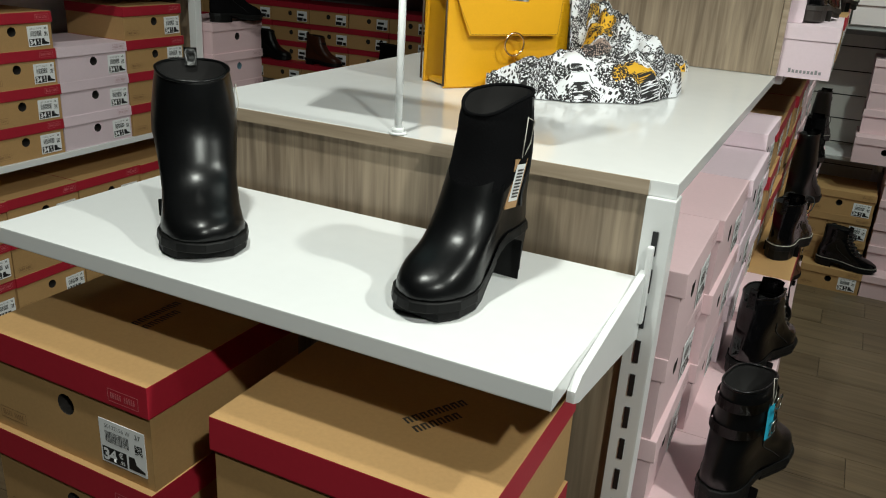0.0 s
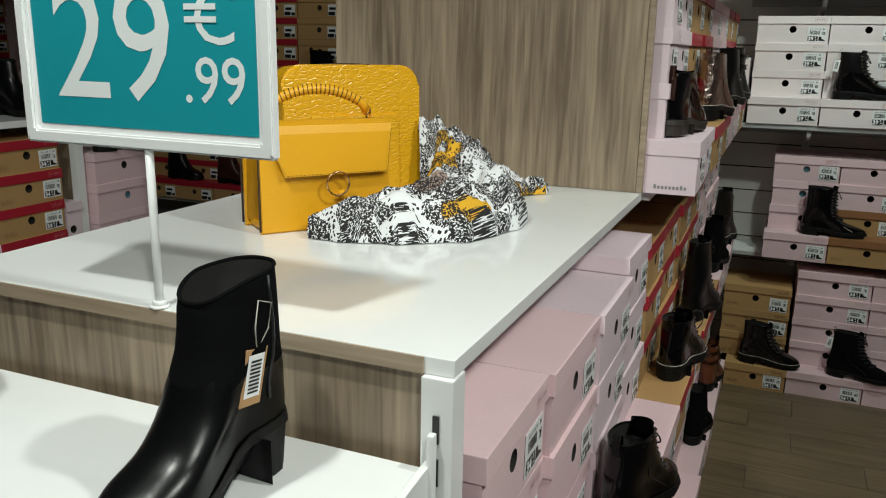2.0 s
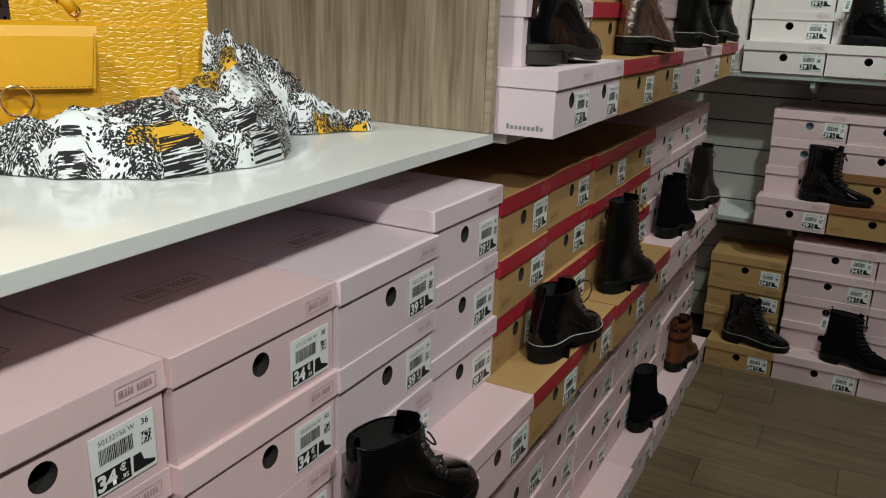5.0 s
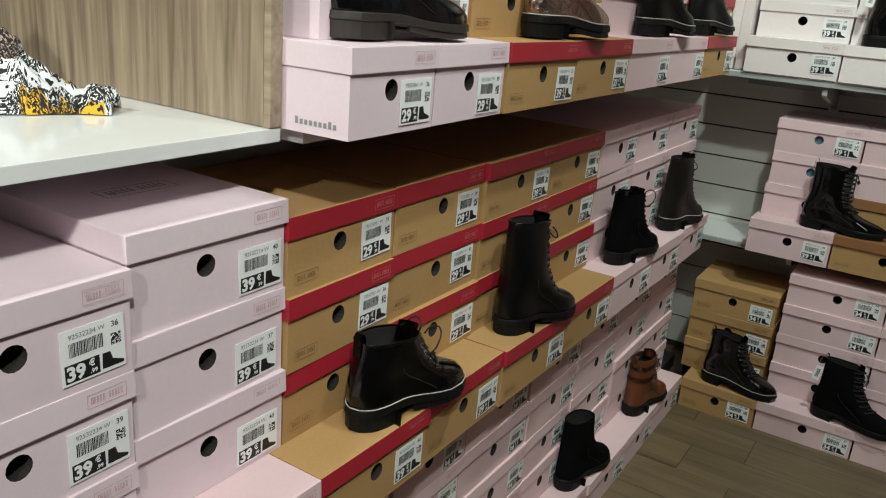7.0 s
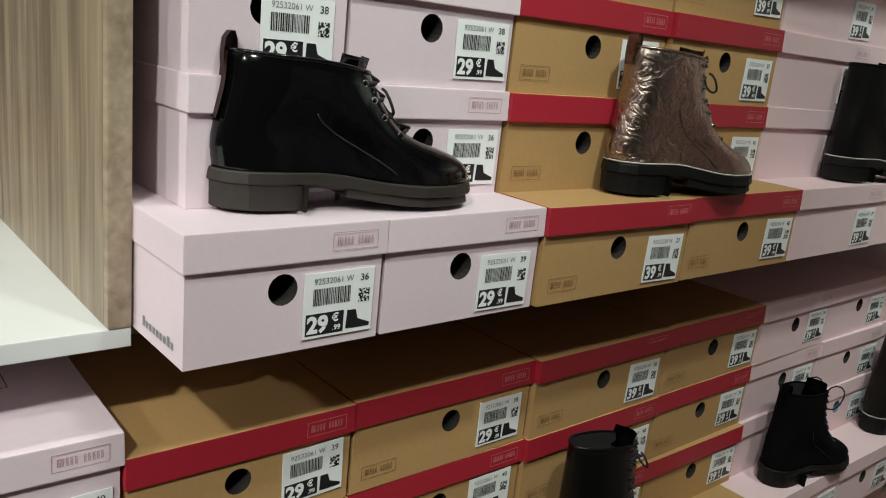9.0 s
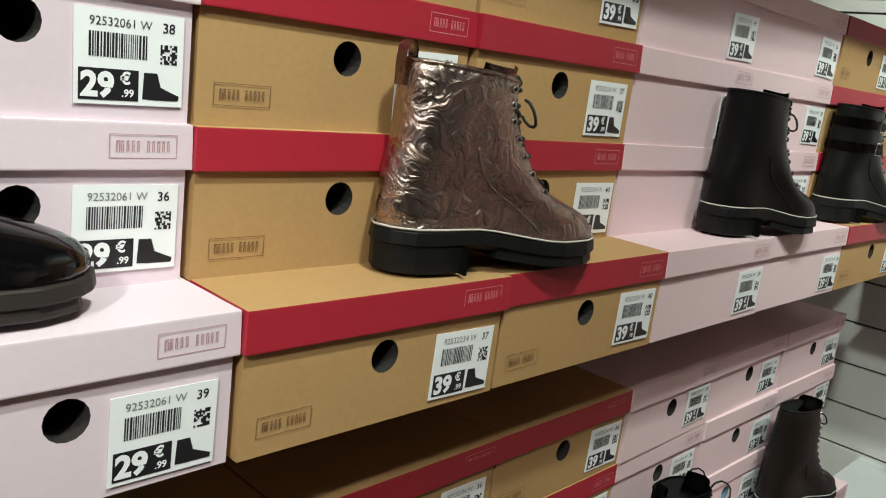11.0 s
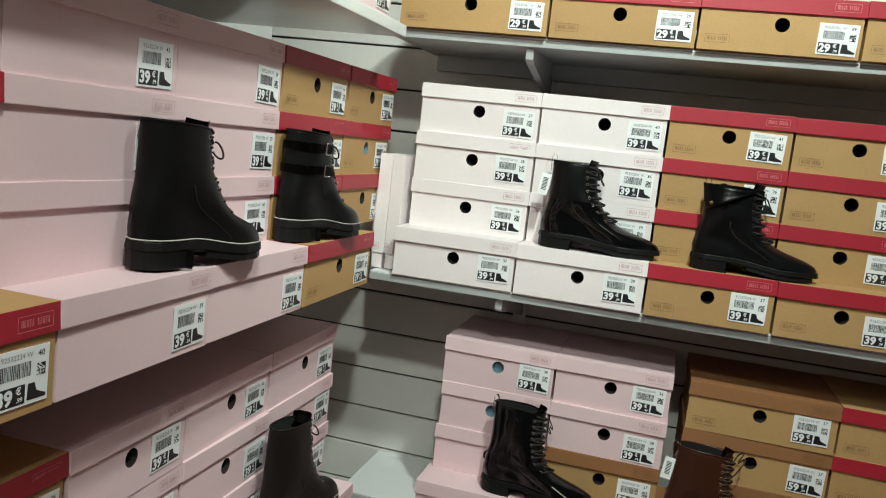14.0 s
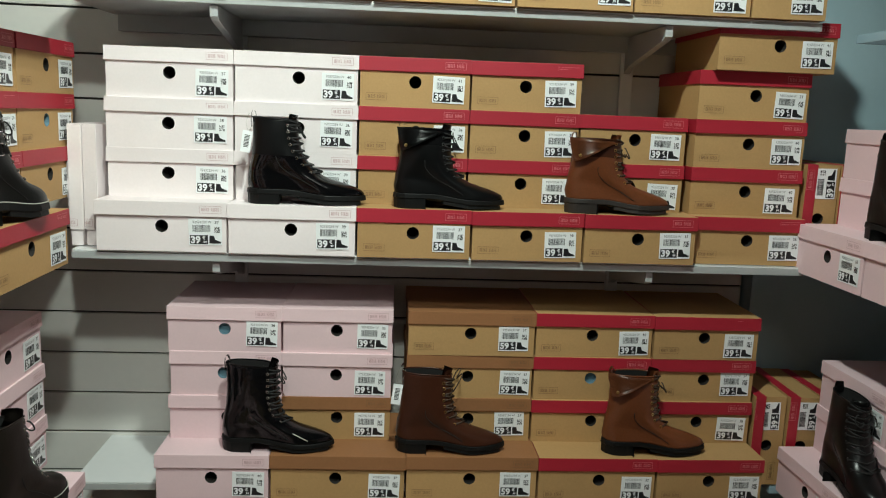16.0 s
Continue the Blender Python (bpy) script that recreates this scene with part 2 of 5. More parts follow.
def scarf_material():
    """White cloth printed with black snakeskin patches, dots and ochre and taupe stripes."""
    m = material("printed_scarf_cloth", (0.80, 0.81, 0.83), 0.85, bump=0.1, scale=900)
    nt = m.node_tree
    p = nt.nodes["Principled BSDF"]
    uv = nt.nodes.new("ShaderNodeUVMap")
    uv.uv_map = "cloth"

    def node(kind, **kw):
        n = nt.nodes.new(kind)
        for k, v in kw.items():
            n.inputs[k].default_value = v
        return n

    def maths(op, a, b):
        n = nt.nodes.new("ShaderNodeMath")
        n.operation = op
        for i, v in enumerate((a, b)):
            if isinstance(v, (int, float)):
                n.inputs[i].default_value = v
            else:
                nt.links.new(v, n.inputs[i])
        return n.outputs[0]

    def blend(f, a, b):
        n = nt.nodes.new("ShaderNodeMix")
        n.data_type = "RGBA"
        nt.links.new(f, n.inputs[0])
        for i, v in ((6, a), (7, b)):
            if isinstance(v, tuple):
                n.inputs[i].default_value = (*v, 1)
            else:
                nt.links.new(v, n.inputs[i])
        return n.outputs[2]

    big = node("ShaderNodeTexNoise", Scale=14.0, Detail=4.0)
    mid = node("ShaderNodeTexNoise", Scale=300.0, Detail=4.0)
    dots = node("ShaderNodeTexVoronoi", Scale=120.0, Randomness=1.0)
    cells = nt.nodes.new("ShaderNodeTexVoronoi")
    cells.feature = "DISTANCE_TO_EDGE"
    cells.inputs["Scale"].default_value = 110
    hue = node("ShaderNodeTexNoise", Scale=4.2, Detail=1.0)
    for n in (big, mid, dots, cells, hue):
        nt.links.new(uv.outputs[0], n.inputs["Vector"])
    spots = maths("LESS_THAN", dots.outputs["Distance"], 0.34)
    spots = maths("MULTIPLY", spots, maths("GREATER_THAN", big.outputs["Fac"], 0.36))
    skin = maths("MULTIPLY", maths("GREATER_THAN", big.outputs["Fac"], 0.47), maths("GREATER_THAN", mid.outputs["Fac"], 0.465))
    smudge = maths("GREATER_THAN", maths("MULTIPLY", mid.outputs["Fac"], big.outputs["Fac"]), 0.285)
    black = maths("MAXIMUM", maths("MAXIMUM", spots, skin), smudge)
    col = blend(maths("GREATER_THAN", hue.outputs["Fac"], 0.60), (0.74, 0.75, 0.78), (0.72, 0.40, 0.02))
    col = blend(maths("LESS_THAN", hue.outputs["Fac"], 0.36), col, (0.42, 0.31, 0.27))
    col = blend(black, col, (0.012, 0.011, 0.012))
    nt.links.new(col, p.inputs["Base Color"])
    return m


SCARF = scarf_material()

# ---------- mesh helpers ----------


def box_into(bm, x0, x1, y0, y1, z0, z1, mat=0, bevel=0.0):
    vs = [bm.verts.new((x, y, z)) for x in (x0, x1) for y in (y0, y1) for z in (z0, z1)]
    fs = [bm.faces.new([vs[i] for i in q]) for q in ((0, 1, 3, 2), (4, 6, 7, 5), (0, 4, 5, 1), (2, 3, 7, 6), (0, 2, 6, 4), (1, 5, 7, 3))]
    for f in fs:
        f.material_index = mat
    if bevel:
        edges = {e for f in fs for e in f.edges}
        bmesh.ops.bevel(bm, geom=list(edges), offset=bevel, segments=2, profile=0.7, affect="EDGES", material=-1)


def mesh_of(bm, name, mats, smooth=False):
    me = bpy.data.meshes.new(name)
    bmesh.ops.recalc_face_normals(bm, faces=bm.faces[:])
    bm.to_mesh(me)
    bm.free()
    for m in mats if isinstance(mats, (list, tuple)) else [mats]:
        me.materials.append(m)
    if smooth:
        me.polygons.foreach_set("use_smooth", [True] * len(me.polygons))
        me.update()
    return me


def put(name, me, parent=None, m=None, label=""):
    ob = new(name, me)
    if parent is not None:
        ob.parent = parent
    if m is not None:
        ob.matrix_basis = m
    if label:
        ob["label"] = label
    return ob


def part(name, bm, mats, parent, label="", smooth=False, m=None):
    return put(name, mesh_of(bm, name, mats, smooth), parent, m, label)


def slab(name, b, mats, parent=None, label="", bevel=0.003, m=None):
    bm = bmesh.new()
    box_into(bm, *b, bevel=bevel)
    return part(name, bm, mats, parent, label, m=m)


def tube_into(bm, pts, r, sides=6, mat=0, closed=False):
    """A round tube along points."""
    pts = [Vector(p) for p in pts]
    n = len(pts)
    rings = []
    for i, p in enumerate(pts):
        a = pts[(i - 1) % n] if closed or i else pts[0]
        b = pts[(i + 1) % n] if closed or i < n - 1 else pts[-1]
        d = (b - a).normalized()
        u = d.cross(Vector((0.13, 0.29, 0.95)))
        if u.length < 1e-3:
            u = d.cross(Vector((1, 0, 0)))
        u.normalize()
        v = d.cross(u)
        rings.append([bm.verts.new(p + (u * math.cos(2 * math.pi * k / sides) + v * math.sin(2 * math.pi * k / sides)) * r) for k in range(sides)])
    for i in range(n if closed else n - 1):
        a, b = rings[i], rings[(i + 1) % n]
        for k in range(sides):
            f = bm.faces.new((a[k], a[(k + 1) % sides], b[(k + 1) % sides], b[k]))
            f.material_index, f.smooth = mat, True
    if not closed:
        for ring in (rings[0], rings[-1]):
            bm.faces.new(ring).material_index = mat


def text_into(bm, body, size, x, z, y, mat, bold=0.0):
    """Flat lettering in the x-z plane, facing -y, its left end at x and its base at z."""
    cu = bpy.data.curves.new("lettering", "FONT")
    cu.body, cu.size, cu.offset, cu.resolution_u = body, size, bold, 3
    ob = new("lettering", cu)
    bpy.context.view_layer.update()
    me = bpy.data.meshes.new_from_object(ob.evaluated_get(bpy.context.evaluated_depsgraph_get()))
    bpy.data.objects.remove(ob)
    first = len(bm.verts)
    me.transform(Matrix.Translation((x, y, z)) @ Matrix.Rotation(radians(90), 4, "X"))
    before = len(bm.faces)
    bm.from_mesh(me)
    bm.faces.ensure_lookup_table()
    for f in bm.faces[before:]:
        f.material_index = mat
    bpy.data.meshes.remove(me)
    return first


# ---------- price labels, made once and shared ----------
LW, LH = 0.080, 0.066


def label_mesh(price, cents, number, size):
    """The paper sticker and its prints: barcode, price, lettering, shoe."""
    paper = bmesh.new()
    box_into(paper, 0, LW, -0.0008, 0, 0, LH)
    bars, block, digits, euro, cent, letters, sizes, code, shoe = [bmesh.new() for _ in range(9)]

    def flat(bm, x0, x1, z0, z1, mat=0, lift=0.0):
        vs = [bm.verts.new((x, -0.0012 - lift, z)) for x, z in ((x0, z0), (x1, z0), (x1, z1), (x0, z1))]
        bm.faces.new(vs).material_index = mat

    flat(block, 0.003, 0.046, 0.003, 0.025)
    x = 0.010
    rnd = random.Random(price * 7 + size)
    while x < 0.052:
        w = rnd.choice((0.0007, 0.0011, 0.0016))
        flat(bars, x, x + w, 0.033, 0.050)
        x += w + rnd.choice((0.0007, 0.001))
    cell = 0.013 / 9
    for a in range(9):
        for b in range(9):
            if rnd.random() < 0.55 or (a in (0, 8) and b in (0, 8)):
                flat(code, 0.062 + a * cell, 0.062 + (a + 1) * cell, 0.031 + b * cell * 1.08, 0.031 + (b + 1) * cell * 1.08)
        text_into(letters, number, 0.0085, 0.010, 0.0545, -0.0012, 0)
    text_into(sizes, str(size), 0.010, 0.063, 0.0535, -0.0012, 0, 0.0001)
    text_into(digits, str(price), 0.0235, 0.0045, 0.0060, -0.0016, 0, 0.0010)
    text_into(euro, "€", 0.0115, 0.0325, 0.0150, -0.0016, 0, 0.0004)
    text_into(cent, cents, 0.0075, 0.0335, 0.0060, -0.0016, 0, 0.0002)
    outline = [(0.049, 0.005), (0.057, 0.0045), (0.077, 0.0045), (0.0775, 0.008), (0.070, 0.011), (0.063, 0.014), (0.060, 0.024), (0.050, 0.024)]
    shoe.faces.new([shoe.verts.new((a, -0.0012, b)) for a, b in outline])
    return (mesh_of(paper, "price_label", STICKER), (("barcode_print", mesh_of(bars, "barcode_print", INK)), ("price_block", mesh_of(block, "price_block", INK)),
            ("price_print", mesh_of(digits, "price_print", STICKER)), ("euro_print", mesh_of(euro, "euro_print", STICKER)), ("cents_print", mesh_of(cent, "cents_print", STICKER)), ("number_print", mesh_of(letters, "number_print", GREY_INK)), ("size_print", mesh_of(sizes, "size_print", INK)), ("code_print", mesh_of(code, "code_print", INK)), ("shoe_print", mesh_of(shoe, "shoe_print", INK))))


LABELS = {}
for price, cents, number in ((29, ".99", "92532061 W"), (34, ".95", "50132156 W"), (39, ".99", "92532234 W"), (59, ".99", "92532234 W")):
    LABELS[price] = [label_mesh(price, cents, number, s) for s in ((37, 39) if price == 59 else (36, 37, 38, 39, 40, 41))]

# ---------- shoeboxes ----------
CACHE = {}
KINDS = {
    "pink": ([PINK, PINK], "pink cardboard shoebox with a pink lid"),
    "lilac": ([LILAC, LILAC], "lilac pink cardboard shoebox with a lilac lid"),
    "pale": ([PALE, PALE], "pale pink cardboard shoebox with a pale lid"),
    "kraft": ([KRAFT, RED], "brown kraft shoebox with a red banded lid"),
    "plain": ([KRAFT, KRAFT], "plain brown kraft shoebox with a kraft lid"),
    "brown": ([KRAFT_DARK, KRAFT_DARK], "kraft shoebox with a darker brown lid"),
}
box_rng = random.Random(5)


def body_mesh(kind, w, d, h, tissue, hx, hole=True):
    key = ("body", kind, w, d, h, tissue, hx, hole)
    if key in CACHE:
        return CACHE[key]
    bm = bmesh.new()
    if not hole:
        box_into(bm, -w / 2, w / 2, 0, d, 0, h - 0.004)
        CACHE[key] = mesh_of(bm, "body", KINDS[kind][0][0])
        return CACHE[key]
    a, hb, n, r, hz = w / 2, h - 0.004, 16, 0.0155, h * 0.51
    c = [bm.verts.new(p) for p in ((-a, 0, 0), (a, 0, 0), (a, 0, hb), (-a, 0, hb))]
    rim = [bm.verts.new((hx + r * math.cos(2 * math.pi * k / n), 0, hz + r * math.sin(2 * math.pi * k / n))) for k in range(n)]
    # front wall round a punched hole: four fans, one a side
    corner = [3, 2, 1, 0]
    start = [n * 3 // 8, n // 8, -n // 8, -3 * n // 8]
    for q in range(4):
        k0 = start[q]
        ring = [rim[(k0 - i) % n] for i in range(n // 4 + 1)]
        bm.faces.new([c[corner[q]]] + ring + [c[corner[(q + 1) % 4]]])
    back = [bm.verts.new(p) for p in ((-a, d, 0), (a, d, 0), (a, d, hb), (-a, d, hb))]
    for i in range(4):
        j = (i + 1) % 4
        bm.faces.new((c[i], c[j], back[j], back[i]))
    bm.faces.new(back)
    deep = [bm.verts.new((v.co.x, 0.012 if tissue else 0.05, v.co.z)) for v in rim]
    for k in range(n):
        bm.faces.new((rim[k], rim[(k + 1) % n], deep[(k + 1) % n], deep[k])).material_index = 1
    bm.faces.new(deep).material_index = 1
    # holes without tissue get walls coloured as dark as their shade
    CACHE[key] = mesh_of(bm, "body", [KRAFT if kind == "brown" else KINDS[kind][0][0], TISSUE if tissue else HOLE_SHADE])
    return CACHE[key]


def lid_mesh(kind, w, d, h, lh):
    key = ("lid", kind, w, d, h, lh)
    if key in CACHE:
        return CACHE[key]
    bm = bmesh.new()
    box_into(bm, -w / 2 - 0.0025, w / 2 + 0.0025, -0.004, d + 0.003, h - lh, h, bevel=0.0015)
    for v in bm.verts:
        if v.co.z < h - lh / 2:
            v.co.x *= 1.004
            v.co.y -= 0.001 if v.co.y < 0.1 else 0
    bmesh.ops.recalc_face_normals(bm, faces=bm.faces[:])
    for f in bm.faces:
        f.material_index = 0 if f.normal.z > 0.9 else 1
    CACHE[key] = mesh_of(bm, "lid", KINDS[kind][0])
    return CACHE[key]


def logo_mesh(kind):
    """An outlined patch with bars for its lettering."""
    key = ("logo", kind)
    if key not in CACHE:
        bm = bmesh.new()

        def bar(x0, x1, z0, z1):
            bm.faces.new([bm.verts.new(p) for p in ((x0, 0, z0), (x1, 0, z0), (x1, 0, z1), (x0, 0, z1))])

        t = 0.0006
        for b in ((0, 0.052, 0, t), (0, 0.052, 0.018 - t, 0.018), (0, t, t, 0.018 - t), (0.052 - t, 0.052, t, 0.018 - t)):
            bar(*b)
        for k, wd in enumerate((3.2, 2, 2, 2, 2, 0, 2, 2, 2.4, 2, 2)):
            if wd:
                x = 0.005 + k * 0.0039
                bar(x, x + wd / 1000 * 0.35, 0.005, 0.013)
                bar(x, x + wd / 1000, 0.0122, 0.0132)
                bar(x + wd / 1000 * 0.7, x + wd / 1000, 0.005, 0.011)
        CACHE[key] = mesh_of(bm, "logo_print", {"kraft": PALE_INK, "plain": BROWN_INK, "brown": BROWN_INK}.get(kind, ROSE_INK))
    return CACHE[key]


def shoebox(kind, m, w, h=0.123, d=0.30, price=39, label=True, where="", lh=0.035, hole=True, shift=None):
    w, h = round(w, 3), round(h, 3)
    root = new("shoebox")
    tissue = box_rng.random() < 0.10
    hx = shift if shift is not None else box_rng.choice((-0.006, -0.003, 0.0, 0.005)) if w > 0.28 else -0.012
    jig = pose(0, 0, 0, box_rng.uniform(-0.15, 0.15), 0, box_rng.uniform(-0.8, 0.8))
    root.matrix_basis = m @ pose(0, box_rng.uniform(-0.004, 0.004), 0) @ jig
    put("body", body_mesh(kind, w - 0.006, d, h, tissue, hx, hole), root)
    put("lid", lid_mesh(kind, w - 0.006, d, h, lh), root, pose(0, 0, 0, 0, 0, box_rng.uniform(-0.35, 0.35)) @ pose(0, box_rng.uniform(-0.002, 0.001), 0, 0, box_rng.uniform(-0.25, 0.25), 0))
    if label:
        paper, prints = box_rng.choice(LABELS[price])
        lab = put("price_label", paper, root, pose(w / 2 - 0.013 - LW + box_rng.uniform(-0.006, 0.004), -0.0012, 0.010 + box_rng.uniform(-0.003, 0.008), 0, box_rng.uniform(-1.5, 1.5), 0),
                  "white price label with barcode")
        for name, me in prints:
            put(name, me, lab)
    put("logo_print", logo_mesh(kind), root, pose(w / 2 - 0.066, -0.0062, h - lh + 0.009))
    if kind in ("kraft", "brown", "plain") and w > 0.2:
        put("maker_print", logo_mesh("plain"), root, pose(-w / 2 + 0.018, -0.0012, 0.016))
    tagged(root, KINDS[kind][1] + (" " + where if where else ""), "shoebox", "stacked shoeboxes")
    return root


# ---------- boots ----------


def curve_at(pts, v):
    for (a, fa), (b, fb) in zip(pts, pts[1:]):
        if v <= b:
            t = max(0.0, (v - a) / (b - a))
            return fa + (fb - fa) * t
    return pts[-1][1]


def smooth_at(pts, v):
    e = 0.006
    return (curve_at(pts, v - e) + 2 * curve_at(pts, v) + curve_at(pts, v + e)) / 4


FOOT = [(0, 0.0), (0.02, 0.35), (0.08, 0.66), (0.2, 0.74), (0.4, 0.70), (0.55, 0.80), (0.72, 1.0), (0.85, 0.92), (0.94, 0.66), (0.985, 0.34), (1, 0.0)]
FOOT_POINTED = [(0, 0.0), (0.02, 0.35), (0.08, 0.66), (0.2, 0.72), (0.4, 0.66), (0.55, 0.78), (0.68, 0.96), (0.82, 0.78), (0.93, 0.48), (0.985, 0.26), (1, 0.0)]


def boot(m, upper, height=0.19, length=0.28, sole=None, heel_rise=0.013, laces=None, stitch=False, flap=None, tag="", straps=False, tab=True,
         zip_side=False, label="", pointed=False, shaft_w=0.038, shaft_len=0.50, cap=None, two_tone=None, bow=False, outer=-1, backstay=None, chunk=None, girth=1.0):
    """An ankle boot: heel at the origin, toe along +x, sole on z = 0, its outer side towards -y."""
    root = new("ankle_boot")
    root.matrix_basis = m
    sole = sole or RUBBER
    chunk = (1.2 if stitch else 1.05) if chunk is None else chunk
    L, base, wb = length, 0.021 * chunk, 0.046 * girth
    foot = FOOT_POINTED if pointed else FOOT
    top_x = shaft_len
    if pointed:
        front = [(0, 0.985), (0.006, 1.0), (0.013, 0.985), (0.020, 0.94), (0.027, 0.875), (0.033, 0.80), (0.039, 0.72), (0.046, 0.645), (0.056, 0.585), (0.069, 0.535), (0.09, 0.5 * top_x + 0.265), (0.12, 0.8 * top_x + 0.10), (0.16, top_x), (0.30, top_x)]
    else:
        front = [(0, 0.985), (0.006, 1.0), (0.014, 0.995), (0.022, 0.97), (0.030, 0.92), (0.036, 0.86), (0.042, 0.79), (0.049, 0.73), (0.058, 0.675), (0.072, 0.625), (0.092, 0.58), (0.115, 0.5 * top_x + 0.28), (0.15, top_x + 0.015), (0.18, top_x), (0.30, top_x)]
    rear = [(0, 0.015), (0.02, 0.0), (0.05, 0.012), (0.085, 0.04), (0.12, 0.05), (0.2, 0.045), (0.3, 0.045)]

    def lift(x):
        t = min(1.0, max(0.0, (0.72 - x / L) / 0.42))
        return heel_rise * t * t * (3 - 2 * t)

    def ring(z, grow=0.0, n=36):
        """One level of the upper: a closed outline."""
        xf, xb = smooth_at(front, z) * L + grow, smooth_at(rear, z) * L - grow
        t = min(1.0, max(0.0, (z - 0.03) / 0.075))
        t = t * t * (3 - 2 * t)
        out = []
        for k in range(n):
            th = 2 * math.pi * k / n
            s = (1 - math.cos(th)) / 2
            low = curve_at(foot, s) * wb * (1 - 0.12 * min(1, z / 0.04))
            high = shaft_w * (1 - 0.28 * min(1.0, max(0.0, (z - 0.06) / 0.14)) ** 2) * max(0.0, 1 - abs(2 * s - 1) ** 2.3) ** (1 / 2.3)
            wd = (low * (1 - t) + high * t) + grow * min(1, 8 * s * (1 - s))
            x = xb + (xf - xb) * s
            out.append((x, wd if th < math.pi else -wd, z))
        return out

    h = height - base
    levels = [0.0, 0.006, 0.014, 0.022, 0.028, 0.033, 0.037, 0.041, 0.045, 0.05, 0.056, 0.062, 0.069, 0.077, 0.086, 0.097, 0.11, 0.125]
    levels = [z for z in levels if z < h - 0.012]
    k = 0.015
    z = levels[-1] + k
    while z < h:
        levels.append(z)
        z += k
    levels.append(h)

    def pt(p, dz=base):
        x, y, z = p
        wob = 0.0016 * noise.noise(Vector((x * 28, y * 28, z * 34 + length * 50)))
        slope = 0.012 * max(0, z / h) ** 3 * (0.30 - x / L) if not flap else 0
        return Vector((x + wob, y + wob * (1 if y > 0 else -1), z + dz + lift(x) * (1 - 0.25 * z / h) + slope))

    def skin(x, z, off=0.0, side=-1):
        """A point on the upper's side at x and height z."""
        pts = [p for p in ring(z, 0.0, 120) if p[1] * side >= 0]
        p = min(pts, key=lambda q: abs(q[0] - x))
        return pt((x, side * (abs(p[1]) + off), z))

    def loft(bm, rings, cap_first=False, cap_last=False, split=None):
        vr = [[bm.verts.new(p) for p in r] for r in rings]
        n = len(vr[0])
        for i in range(len(vr) - 1):
            for k in range(n):
                f = bm.faces.new((vr[i][k], vr[i][(k + 1) % n], vr[i + 1][(k + 1) % n], vr[i + 1][k]))
                f.smooth = True
                if split and rings[i][k].z > split:
                    f.material_index = 1
        if cap_first:
            bm.faces.new(vr[0])
        if cap_last:
            bm.faces.new(vr[-1])

    bm = bmesh.new()
    rings = [[pt(p) for p in ring(z)] for z in levels]
    rings.append([pt((p[0], p[1], p[2] + 0.002)) for p in ring(h, -0.0018)])
    loft(bm, rings, True, False, two_tone[1] if two_tone else None)
    bmesh.ops.remove_doubles(bm, verts=bm.verts[:], dist=0.0002)
    part("upper", bm, [upper, two_tone[0]] if two_tone else upper, root, smooth=True)
    bm = bmesh.new()
    loft(bm, [[pt((p[0], p[1], p[2] + 0.002)) for p in ring(h, -0.0018)], [pt(p) for p in ring(h - 0.01, -0.004)], [pt(p) for p in ring(max(0.05, h - 0.07), -0.005)]], False, True)
    bmesh.ops.remove_doubles(bm, verts=bm.verts[:], dist=0.0002)
    part("lining", bm, LINING, root, smooth=True)
    bm = bmesh.new()
    tube_into(bm, [pt((p[0], p[1], p[2] + 0.001)) for p in ring(h, -0.0006)], 0.0022, 6, closed=True)
    part("collar", bm, two_tone[0] if two_tone else upper, root, smooth=True)

    # outsole: a slab with a tread in front and a heel block
    def sole_piece(name, x0, x1, z0, z1, grow, mat, taper=0.0, rise=True):
        bm = bmesh.new()
        n = 40
        src = [p for p in ring(0.006, grow, n)]
        rows = []
        z0, z1 = z0 * chunk, z1 * chunk
        for zz, tp in ((z0, taper), (z0 + 0.0015, taper - 0.0015), (z1 - 0.0015, -0.0), (z1, 0.0012)):
            row = []
            for x, y, _ in src:
                cx = min(max(x, x0), x1)
                yy = y * (1 - 14 * tp)
                xx = cx + (tp if cx < (x0 + x1) / 2 else -tp)
                zr = lift(cx) if rise else (lift(cx) if zz > (z0 + z1) / 2 else 0)
                row.append(Vector((xx, yy, zz + zr)))
            rows.append(row)
        vr = [[bm.verts.new(p) for p in r] for r in rows]
        for i in range(3):
            for k in range(n):
                f = bm.faces.new((vr[i][k], vr[i][(k + 1) % n], vr[i + 1][(k + 1) % n], vr[i + 1][k]))
        bm.faces.new(vr[0])
        bm.faces.new(vr[-1])
        bmesh.ops.remove_doubles(bm, verts=bm.verts[:], dist=0.0002)
        return part(name, bm, mat, root)

    sole_piece("outsole", -0.02, L + 0.02, 0.0115, 0.0230, 0.0030, sole)
    sole_piece("tread", 0.44 * L, L - 0.012, 0.002, 0.0120, 0.001, sole)
    sole_piece("heel", -0.02, 0.28 * L, 0.0, 0.0120, 0.002, sole, 0.002 if heel_rise < 0.02 else 0.006, rise=False)
    if stitch:
        bm = bmesh.new()
        tube_into(bm, [pt((x, y, 0.0045), base) for x, y, _ in ring(0.006, 0.0030, 40)], 0.0011, 4, closed=True)
        part("welt_stitching", bm, THREAD, root)
    # seams across the vamp and up the back quarter
    bm = bmesh.new()
    seam = []
